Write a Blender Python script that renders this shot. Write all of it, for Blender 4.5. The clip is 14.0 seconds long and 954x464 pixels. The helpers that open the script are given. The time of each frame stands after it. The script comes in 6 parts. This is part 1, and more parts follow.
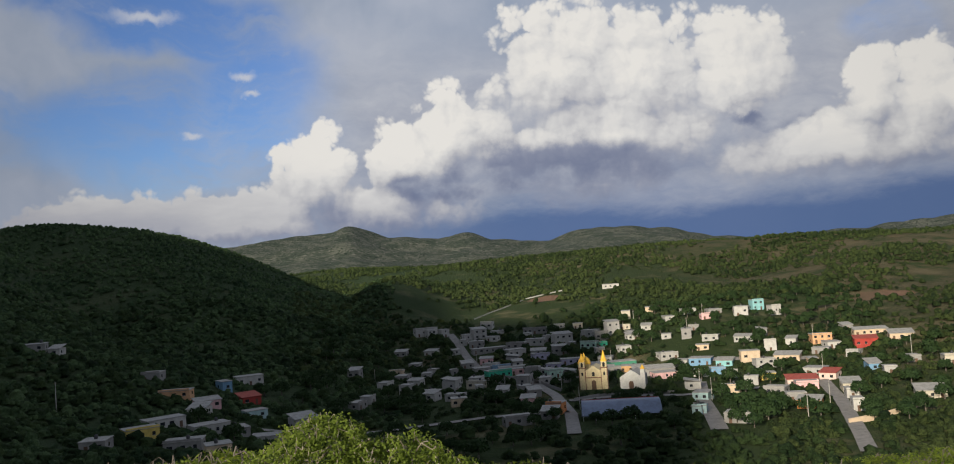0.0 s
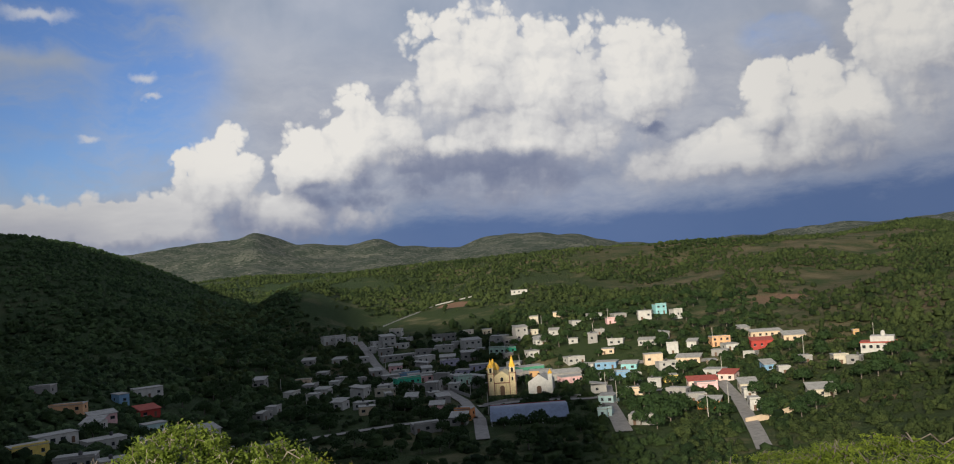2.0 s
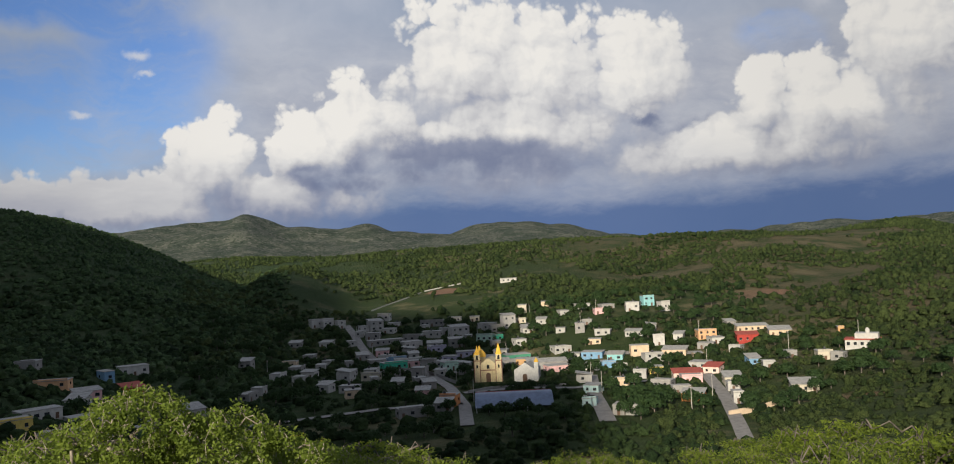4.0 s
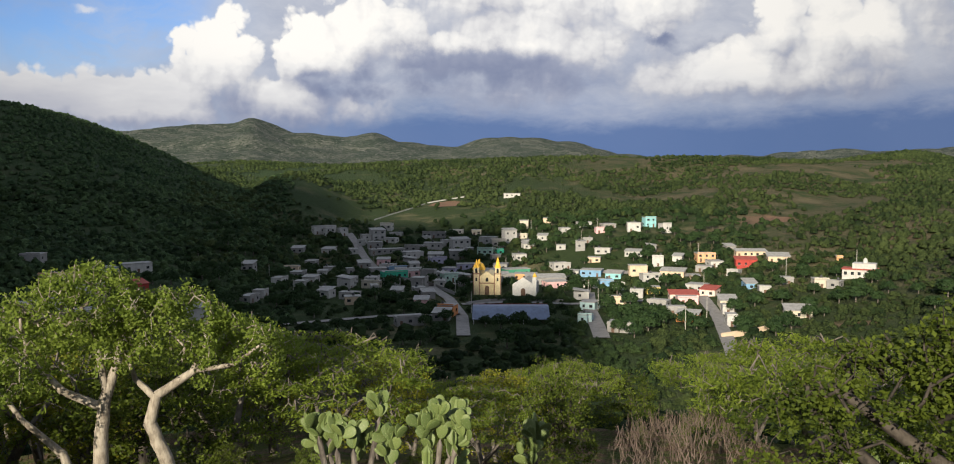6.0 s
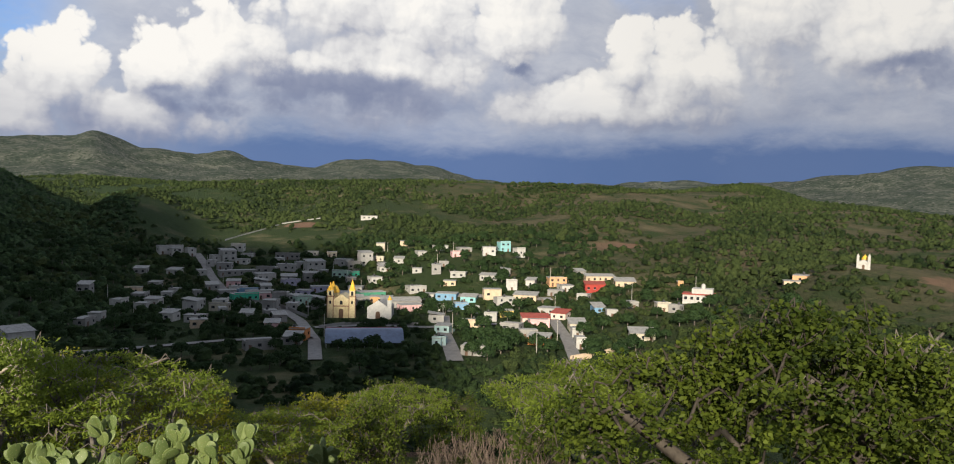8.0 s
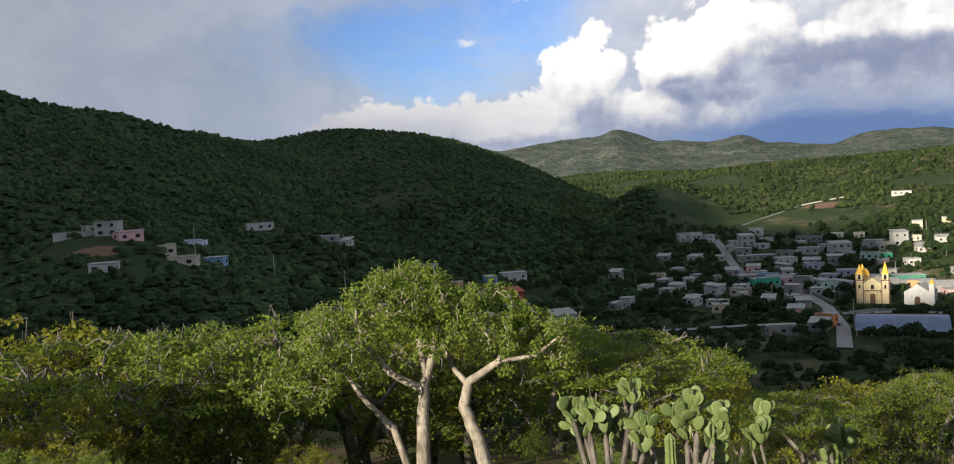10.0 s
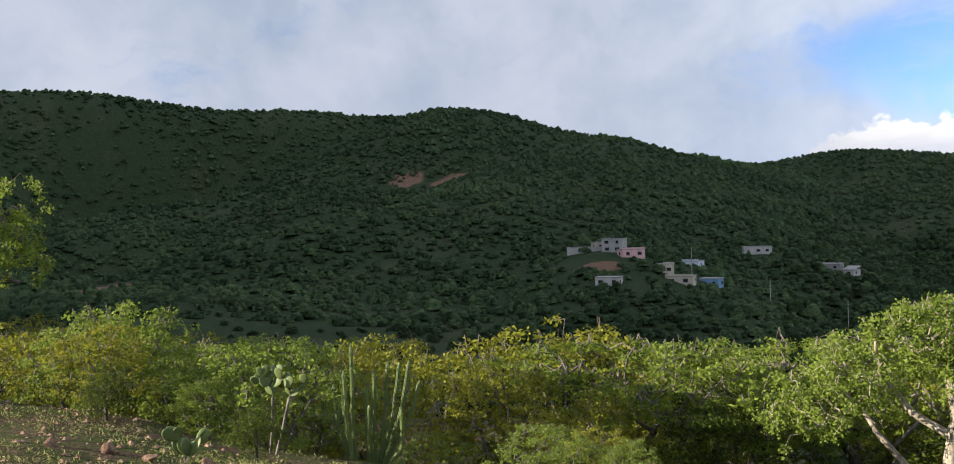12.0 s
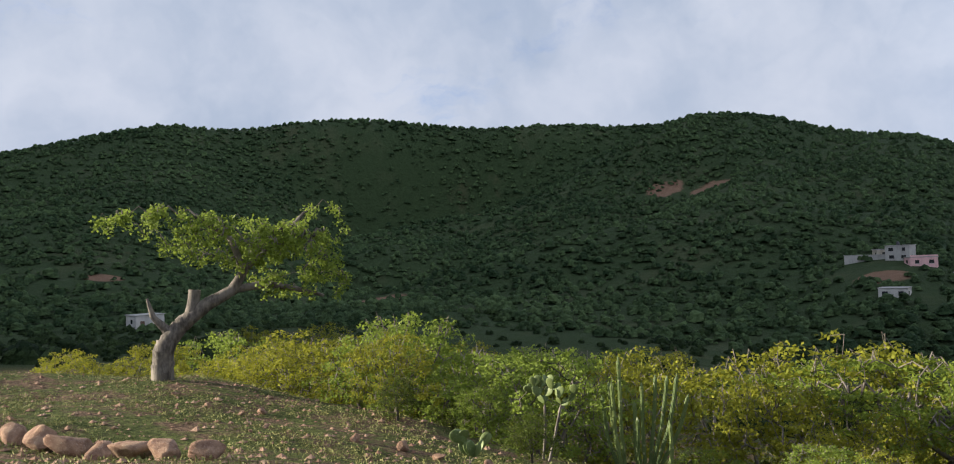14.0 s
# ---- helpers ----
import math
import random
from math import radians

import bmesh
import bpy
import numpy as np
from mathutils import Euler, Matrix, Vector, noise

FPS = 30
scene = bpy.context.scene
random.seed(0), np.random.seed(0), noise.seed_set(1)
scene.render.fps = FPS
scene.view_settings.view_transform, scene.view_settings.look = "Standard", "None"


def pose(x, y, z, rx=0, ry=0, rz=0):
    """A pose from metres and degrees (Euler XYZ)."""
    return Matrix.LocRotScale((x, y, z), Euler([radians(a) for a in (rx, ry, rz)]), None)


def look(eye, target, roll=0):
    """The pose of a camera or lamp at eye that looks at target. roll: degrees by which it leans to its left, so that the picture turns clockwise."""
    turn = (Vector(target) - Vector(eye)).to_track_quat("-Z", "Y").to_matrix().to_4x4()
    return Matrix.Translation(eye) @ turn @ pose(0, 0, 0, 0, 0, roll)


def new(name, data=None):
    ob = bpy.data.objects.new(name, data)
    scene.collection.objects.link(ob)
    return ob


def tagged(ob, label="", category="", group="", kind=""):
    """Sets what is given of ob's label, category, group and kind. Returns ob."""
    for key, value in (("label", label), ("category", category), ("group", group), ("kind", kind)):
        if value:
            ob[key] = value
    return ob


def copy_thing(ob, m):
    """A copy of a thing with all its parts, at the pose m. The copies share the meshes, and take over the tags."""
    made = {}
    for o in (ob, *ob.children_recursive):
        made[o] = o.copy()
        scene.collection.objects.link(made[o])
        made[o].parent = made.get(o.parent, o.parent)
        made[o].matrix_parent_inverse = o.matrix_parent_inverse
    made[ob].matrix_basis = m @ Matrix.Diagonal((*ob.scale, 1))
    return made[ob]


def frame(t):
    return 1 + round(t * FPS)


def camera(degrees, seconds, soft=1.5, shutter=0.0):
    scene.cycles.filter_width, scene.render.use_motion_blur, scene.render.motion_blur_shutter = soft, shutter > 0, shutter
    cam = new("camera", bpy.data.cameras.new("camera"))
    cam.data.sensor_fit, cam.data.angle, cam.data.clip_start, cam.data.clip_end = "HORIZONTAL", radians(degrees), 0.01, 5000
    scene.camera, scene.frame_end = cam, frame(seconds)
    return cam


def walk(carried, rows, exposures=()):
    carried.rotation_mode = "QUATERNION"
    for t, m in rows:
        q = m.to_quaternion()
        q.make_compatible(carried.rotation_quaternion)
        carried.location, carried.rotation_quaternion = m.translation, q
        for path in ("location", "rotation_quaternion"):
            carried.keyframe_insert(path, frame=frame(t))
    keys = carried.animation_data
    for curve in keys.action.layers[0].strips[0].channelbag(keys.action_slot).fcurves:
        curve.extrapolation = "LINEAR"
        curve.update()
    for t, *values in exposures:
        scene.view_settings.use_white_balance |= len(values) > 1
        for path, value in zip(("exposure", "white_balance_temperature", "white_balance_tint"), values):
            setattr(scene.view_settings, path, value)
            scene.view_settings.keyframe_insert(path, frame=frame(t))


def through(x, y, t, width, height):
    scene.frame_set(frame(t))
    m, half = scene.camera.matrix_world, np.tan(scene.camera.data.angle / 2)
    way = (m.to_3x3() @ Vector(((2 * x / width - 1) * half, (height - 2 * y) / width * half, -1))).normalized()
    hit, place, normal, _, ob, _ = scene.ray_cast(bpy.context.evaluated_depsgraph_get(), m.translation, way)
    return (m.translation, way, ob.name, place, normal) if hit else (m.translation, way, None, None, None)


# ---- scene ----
# ---- camera and its walk ----
cam = camera(58.5, 14.0, soft=1.05)
PATH = [
    (0.0, -0.00, 0.00, 0.00, 2.50, 4.00, -0.00),
    (0.5, 0.12, 0.20, -0.03, 2.43, 2.92, -0.04),
    (1.0, 0.25, 0.38, -0.07, 2.20, 1.43, -3.57),
    (1.5, 0.41, 0.49, -0.10, 2.39, 1.58, -3.42),
    (2.0, 0.59, 0.52, -0.18, 2.51, 4.29, -6.05),
    (2.5, 0.71, 0.68, -0.24, 1.64, 4.01, -6.38),
    (2.7, 0.77, 0.68, -0.26, 1.76, 4.00, -6.22),
    (4.8, 1.30, -0.14, -0.55, 1.06, 2.27, -7.11),
    (5.0, 1.41, -0.23, -0.58, -0.05, 2.74, -6.99),
    (5.5, 1.61, -0.20, -0.63, -3.79, 1.57, -6.56),
    (6.0, 1.88, 0.12, -0.77, -4.12, 0.19, -6.31),
    (6.5, 2.18, 0.32, -0.84, -3.80, -0.97, -14.88),
    (7.0, 2.48, 0.36, -0.89, -2.49, -2.23, -20.91),
    (7.5, 2.77, 0.63, -0.97, -2.29, -1.11, -21.80),
    (8.0, 2.96, 0.68, -0.99, -2.46, -1.28, -15.76),
    (8.5, 3.06, 0.80, -1.04, -3.64, 1.40, 1.26),
    (8.7, 3.04, 0.80, -1.03, -3.88, 2.60, 5.07),
    (10.8, 3.19, -0.52, -0.98, -1.30, 1.83, 29.91),
    (11.0, 3.20, -0.55, -1.00, -1.25, 1.84, 34.67),
    (11.5, 3.26, -0.73, -1.00, -0.75, 2.18, 44.77),
    (12.0, 3.25, -0.84, -0.96, 0.07, 1.46, 50.42),
    (12.5, 3.31, -0.91, -0.94, 0.43, 1.38, 54.53),
    (13.0, 3.33, -0.94, -0.93, 0.79, 1.75, 59.40),
    (13.5, 3.43, -1.03, -0.91, 1.02, 2.19, 62.17),
    (14.0, 3.46, -1.08, -0.90, 1.38, 2.33, 67.69),
]
walk(cam, [(t, pose(x, y, z, 90 + p, r, w)) for t, x, y, z, p, r, w in PATH],
     exposures=[(0, 0.60), (2.5, 0.64), (5.0, 0.84), (6.0, 1.0), (6.5, 0.98), (7.5, 0.85), (8.5, 1.05), (11.0, 1.45), (11.5, 1.72), (14.0, 1.82)])

# ---- sun and sky ----
SUN_AZ, SUN_EL = 155.0, 18.0          # degrees left of straight ahead, and up


def polar(az, el=0.0, r=1.0):
    """A place at az degrees left of straight ahead, el up, r away."""
    a, e = radians(az), radians(el)
    return Vector((-math.sin(a) * math.cos(e), math.cos(a) * math.cos(e), math.sin(e))) * r


sun = new("sun", bpy.data.lights.new("sun", "SUN"))
sun.data.energy, sun.data.angle, sun.data.color = 3.7, radians(0.6), (1.0, 0.90, 0.72)
sun.matrix_world = look(polar(SUN_AZ, SUN_EL, 100), (0, 0, 0))


class Nodes:
    """Short-hand for building node trees."""

    def __init__(self, tree):
        self.t = tree

    def n(self, kind, **kw):
        nd = self.t.nodes.new(kind)
        for k, v in kw.items():
            setattr(nd, k, v)
        return nd

    def put(self, sock, v):
        if isinstance(v, bpy.types.NodeSocket):
            self.t.links.new(v, sock)
        elif v is not None:
            sock.default_value = v

    def m(self, op, a, b=None, c=None, clamp=False):
        nd = self.n("ShaderNodeMath", operation=op, use_clamp=clamp)
        for i, v in enumerate((a, b, c)):
            self.put(nd.inputs[i], v)
        return nd.outputs[0]

    def v(self, op, a, b=None, scale=None):
        nd = self.n("ShaderNodeVectorMath", operation=op)
        self.put(nd.inputs[0], a)
        self.put(nd.inputs[1], b)
        if scale is not None:
            self.put(nd.inputs["Scale"], scale)
        return nd.outputs["Value"] if op in ("DOT_PRODUCT", "LENGTH", "DISTANCE") else nd.outputs[0]

    def noise(self, vec, scale, detail=4, rough=0.55, lac=2.0, dist=0.0, color=False):
        nd = self.n("ShaderNodeTexNoise")
        for k, v in (("Vector", vec), ("Scale", scale), ("Detail", detail), ("Roughness", rough), ("Lacunarity", lac), ("Distortion", dist)):
            self.put(nd.inputs[k], v)
        return nd.outputs["Color" if color else "Fac"]

    def ramp(self, x, a, b, lo=0.0, hi=1.0, smooth=True):
        nd = self.n("ShaderNodeMapRange", interpolation_type="SMOOTHSTEP" if smooth else "LINEAR", clamp=True)
        for k, v in zip(range(5), (x, a, b, lo, hi)):
            self.put(nd.inputs[k], v)
        return nd.outputs[0]

    def mix(self, f, a, b, blend="MIX"):
        nd = self.n("ShaderNodeMix", data_type="RGBA", blend_type=blend)
        self.put(nd.inputs[0], f)
        for s, c in ((6, a), (7, b)):
            self.put(nd.inputs[s], (*c, 1) if isinstance(c, tuple) and len(c) == 3 else c)
        return nd.outputs[2]

    def xyz(self, vec):
        nd = self.n("ShaderNodeSeparateXYZ")
        self.put(nd.inputs[0], vec)
        return nd.outputs

    def vec(self, x, y, z=0.0):
        nd = self.n("ShaderNodeCombineXYZ")
        for i, c in enumerate((x, y, z)):
            self.put(nd.inputs[i], c)
        return nd.outputs[0]


world = bpy.data.worlds.new("sky")
scene.world = world
world.use_nodes = True
world.node_tree.nodes.clear()
W = Nodes(world.node_tree)
way = W.v("NORMALIZE", W.n("ShaderNodeTexCoord").outputs["Generated"])
wx, wy, wz = W.xyz(way)
AZ = W.m("MULTIPLY", W.m("ARCTAN2", W.m("MULTIPLY", wx, -1.0), wy), 57.2958)
EL = W.m("MULTIPLY", W.m("ARCSINE", wz), 57.2958)
P = W.vec(AZ, EL, 0.0)

sky = W.n("ShaderNodeTexSky", sky_type="NISHITA", sun_disc=False, sun_elevation=radians(SUN_EL), sun_rotation=radians(-SUN_AZ), air_density=1.0, dust_density=0.6, ozone_density=1.5)


def blob(p, az, el, wide, high):
    """1 at the middle of an ellipse of sky, 0 at its rim and below beyond."""
    d = W.v("LENGTH", W.v("MULTIPLY", W.v("SUBTRACT", p, (az, el, 0)), (1 / wide, 1 / high, 0)))
    return W.m("SUBTRACT", 1.0, d)


def union(parts):
    out = parts[0]
    for q in parts[1:]:
        out = W.m("SMOOTH_MAX", out, q, 0.10)
    return out


def cells(p, scale, smooth=0.3):
    """Rounded heaps of one size: 1 at their middle, falling off as a dome."""
    v = W.n("ShaderNodeTexVoronoi", feature="SMOOTH_F1", voronoi_dimensions="2D")
    W.put(v.inputs["Vector"], p)
    W.put(v.inputs["Scale"], scale)
    W.put(v.inputs["Smoothness"], smooth)
    d = v.outputs["Distance"]
    return W.m("SUBTRACT", 1.0, W.m("MULTIPLY", W.m("MULTIPLY", d, d), 1.7))


def billows(p):
    out = None
    for scale, amp in ((0.30, 0.42), (0.66, 0.26), (1.5, 0.14), (3.3, 0.07)):
        h = W.m("MULTIPLY", cells(p, scale), amp)
        out = h if out is None else W.m("ADD", out, h)
    return W.m("SUBTRACT", out, 0.56)


def wander(p, scale, amount, detail=4):
    return W.v("ADD", p, W.v("SCALE", W.v("SUBTRACT", W.noise(p, scale, detail, 0.55, color=True), (0.5, 0.5, 0.5)), scale=amount))


# piled cumulus: azimuth, elevation, half width, half height in degrees
HEAPS = [(-6.5, 12.4, 5.4, 5.0), (-12.0, 11.6, 5.6, 4.6), (-18, 11.0, 4.0, 4.6), (-9, 8.0, 12, 4.4), (1.5, 8.6, 2.6, 3.8), (4.5, 7.4, 3.0, 3.0), (10.0, 6.8, 3.2, 3.4),
         (15, 4.3, 9, 2.2), (6, 4.8, 8, 2.6), (22, 4.2, 8, 2.1), (-25.5, 9.0, 2.2, 3.0), (-30, 8.4, 4.0, 3.6), (-34.5, 11.5, 4.4, 5.2), (-41, 10.0, 6, 4.4), (-50, 9.5, 8, 4.2), (-62, 8, 10, 4), (-24, 6.2, 12, 2.4)]
Q = wander(P, 0.5, 1.1)
big = union([blob(Q, *b) for b in HEAPS])
above = union([blob(W.v("ADD", Q, (0.6, 2.2, 0)), *b) for b in HEAPS])
bumps = billows(Q)
shift = billows(W.v("ADD", Q, (0.38, 0.42, 0)))
h0 = W.m("ADD", W.m("MULTIPLY", big, 1.15), W.m("MULTIPLY", bumps, 1.0))
body = W.m("SUBTRACT", big, above)                     # over 0 on the tops, under 0 on the undersides
edge = W.ramp(body, -0.10, 0.24, 0.80, 0.20)
cover = W.ramp(h0, 0.0, edge)
relief = W.m("SUBTRACT", bumps, shift)
wisp = W.noise(W.v("MULTIPLY", Q, (0.45, 1.3, 1)), 0.30, 6, 0.6)
light = W.m("ADD", W.m("MULTIPLY_ADD", body, 0.60, 0.66), W.m("MULTIPLY", relief, 0.36))
light = W.m("ADD", light, W.m("MULTIPLY_ADD", wisp, 0.5, -0.25))
light = W.m("ADD", light, W.m("MULTIPLY", W.m("SUBTRACT", bumps, -0.1), 0.22), clamp=True)
low = W.ramp(W.m("ADD", EL, W.m("MULTIPLY", W.noise(W.v("MULTIPLY", P, (0.5, 1.5, 1)), 0.14, 5, 0.6), 6.0)), 6.2, 11.0)
light = W.m("MULTIPLY", light, W.m("MULTIPLY_ADD", low, 0.50, 0.50))
# dark ragged bases of the great heap
dark = union([blob(wander(P, 0.25, 5.0, 6), *b) for b in ((-6, 6.6, 9, 2.2), (0, 5.6, 7, 1.4), (-47, 8.0, 9, 1.2), (-20, 8.6, 5, 0.6))])
light = W.m("MULTIPLY", light, W.ramp(dark, -0.15, 0.60, 1.0, 0.30))
light = W.m("MULTIPLY", light, W.ramp(AZ, 32, 10, 0.74, 1.0))                  # the flanking bank lies farther off and greyer
ramp = W.n("ShaderNodeValToRGB")
W.put(ramp.inputs[0], light)
els = ramp.color_ramp.elements
els[0].position, els[0].color = 0.0, (0.12, 0.16, 0.30, 1)
els[1].position, els[1].color = 1.0, (1.0, 0.97, 0.92, 1)
for pos, col in ((0.3, (0.33, 0.36, 0.47, 1)), (0.55, (0.63, 0.63, 0.66, 1)), (0.78, (0.84, 0.83, 0.82, 1))):
    els.new(pos).color = col
heapcol = ramp.outputs[0]

# high thin veil, with the blue gap in it
PV = wander(P, 0.12, 7.0, 5)
streak = W.noise(W.v("MULTIPLY", PV, (0.30, 1.25, 1)), 0.13, 7, 0.62)
gap = union([blob(PV, *g) for g in ((19, 9.8, 10.5, 3.6), (13.5, 13.0, 5.5, 4.0), (19, 17, 8, 2.6), (24, 18, 5, 2.2), (-27, 13, 3, 1.8), (-29, 9.4, 1.6, 1.2))])
veil = W.m("SUBTRACT", W.ramp(streak, 0.12, 0.44), W.ramp(gap, -0.25, 0.45), clamp=True)
veil = W.m("MAXIMUM", veil, W.m("MULTIPLY", W.ramp(streak, 0.40, 0.64), 0.72))
veilcol = W.mix(W.ramp(W.noise(PV, 0.07, 5, 0.55), 0.3, 0.7), (0.34, 0.41, 0.54), (0.55, 0.59, 0.69))
base = W.mix(veil, W.mix(1.0, sky.outputs[0], (0.080, 0.100, 0.150), "MULTIPLY"), veilcol)
# small loose clouds
puffs = union([blob(wander(P, 1.0, 1.2, 5), *b) for b in ((14.6, 13.4, 0.9, 0.35), (18.0, 9.7, 0.7, 0.25), (14.2, 12.2, 0.6, 0.2), (20.5, 17.0, 2.2, 0.45), (-29.5, 15.0, 0.9, 0.9))])
base = W.mix(W.m("MULTIPLY", W.ramp(puffs, -0.3, 0.9), 0.8), base, (0.74, 0.76, 0.82))
# deep blue rain belt under the heaps
bank = W.m("ADD", EL, W.m("MULTIPLY", W.noise(W.v("MULTIPLY", Q, (0.35, 1.2, 1)), 0.2, 6, 0.62), 5.0))
thick = W.m("MULTIPLY", W.m("MULTIPLY", W.ramp(bank, 5.2, 8.0), W.ramp(bank, 20, 13)), W.ramp(AZ, 15, 4))
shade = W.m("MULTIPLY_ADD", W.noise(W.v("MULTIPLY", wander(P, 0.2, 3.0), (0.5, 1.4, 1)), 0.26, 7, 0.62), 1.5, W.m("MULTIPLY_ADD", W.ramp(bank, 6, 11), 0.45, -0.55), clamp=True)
base = W.mix(W.m("MULTIPLY", thick, 0.92), base, W.mix(shade, (0.24, 0.29, 0.43), (0.68, 0.69, 0.73)))
belt = W.m("MULTIPLY", W.ramp(bank, 7.4, 5.2), W.ramp(AZ, 17, -4))
base = W.mix(W.m("MULTIPLY", belt, 0.92), base, (0.095, 0.17, 0.37))
final = W.mix(cover, base, heapcol)
# the sunlit heaps outshine the veiled sky over the near hills
final = W.v("SCALE", final, scale=W.m("MULTIPLY", W.ramp(AZ, 48, 6, 0.80, 1.22), W.ramp(AZ, -12, -32, 1.0, 0.86)))
bg = W.n("ShaderNodeBackground")
W.put(bg.inputs["Color"], final)
bg.inputs["Strength"].default_value = 0.42
W.t.links.new(bg.outputs[0], W.n("ShaderNodeOutputWorld").inputs[0])

# ---- materials ----


def material(name, build, **kw):
    mat = bpy.data.materials.new(name)
    mat.use_nodes = True
    mat.node_tree.nodes.clear()
    N = Nodes(mat.node_tree)
    shader = build(N, **kw)
    mat.node_tree.links.new(shader, N.n("ShaderNodeOutputMaterial").inputs[0])
    return mat


def principled(N, color, rough=0.8, bump=None, strength=0.5, dist=0.02, metal=0.0, spec=0.3):
    b = N.n("ShaderNodeBsdfPrincipled")
    N.put(b.inputs["Base Color"], (*color, 1) if isinstance(color, tuple) else color)
    N.put(b.inputs["Roughness"], rough)
    N.put(b.inputs["Metallic"], metal)
    b.inputs["Specular IOR Level"].default_value = spec
    if bump is not None:
        bn = N.n("ShaderNodeBump")
        N.put(bn.inputs["Height"], bump)
        bn.inputs["Strength"].default_value, bn.inputs["Distance"].default_value = strength, dist
        N.put(b.inputs["Normal"], bn.outputs[0])
    return b.outputs[0]


def where(N):
    return N.n("ShaderNodeNewGeometry").outputs["Position"]


def local(N):
    return N.n("ShaderNodeTexCoord").outputs["Object"]


def leaf_mat(N, dark, light, gloss=0.62, through=0.35, spread=1.0):
    geo = N.n("ShaderNodeNewGeometry")
    rnd = geo.outputs["Random Per Island"]
    big = N.noise(geo.outputs["Position"], 0.9 * spread, 3)
    clump = N.noise(geo.outputs["Position"], 7.0 * spread, 2)
    f = N.m("MULTIPLY_ADD", rnd, 0.42, N.m("ADD", N.m("MULTIPLY_ADD", big, 1.2, -0.80), N.m("MULTIPLY", clump, 1.0)), clamp=True)
    col = N.mix(f, dark, light)
    p = principled(N, col, gloss, spec=0.15)
    t = N.n("ShaderNodeBsdfTranslucent")
    N.put(t.inputs["Color"], N.mix(0.5, col, light))
    mx = N.n("ShaderNodeMixShader")
    mx.inputs[0].default_value = through
    N.t.links.new(p, mx.inputs[1])
    N.t.links.new(t.outputs[0], mx.inputs[2])
    return mx.outputs[0]


def bark_mat(N, dark, light, scale=6.0):
    p = local(N)
    grain = N.noise(N.v("MULTIPLY", p, (1, 1, 0.3)), scale * 3, 5, 0.65)
    patch = N.noise(p, scale * 0.5, 3)
    col = N.mix(N.ramp(N.m("MULTIPLY_ADD", grain, 0.5, N.m("MULTIPLY", patch, 0.5)), 0.36, 0.62), dark, light)
    return principled(N, col, 0.85, grain, 0.6, 0.02)


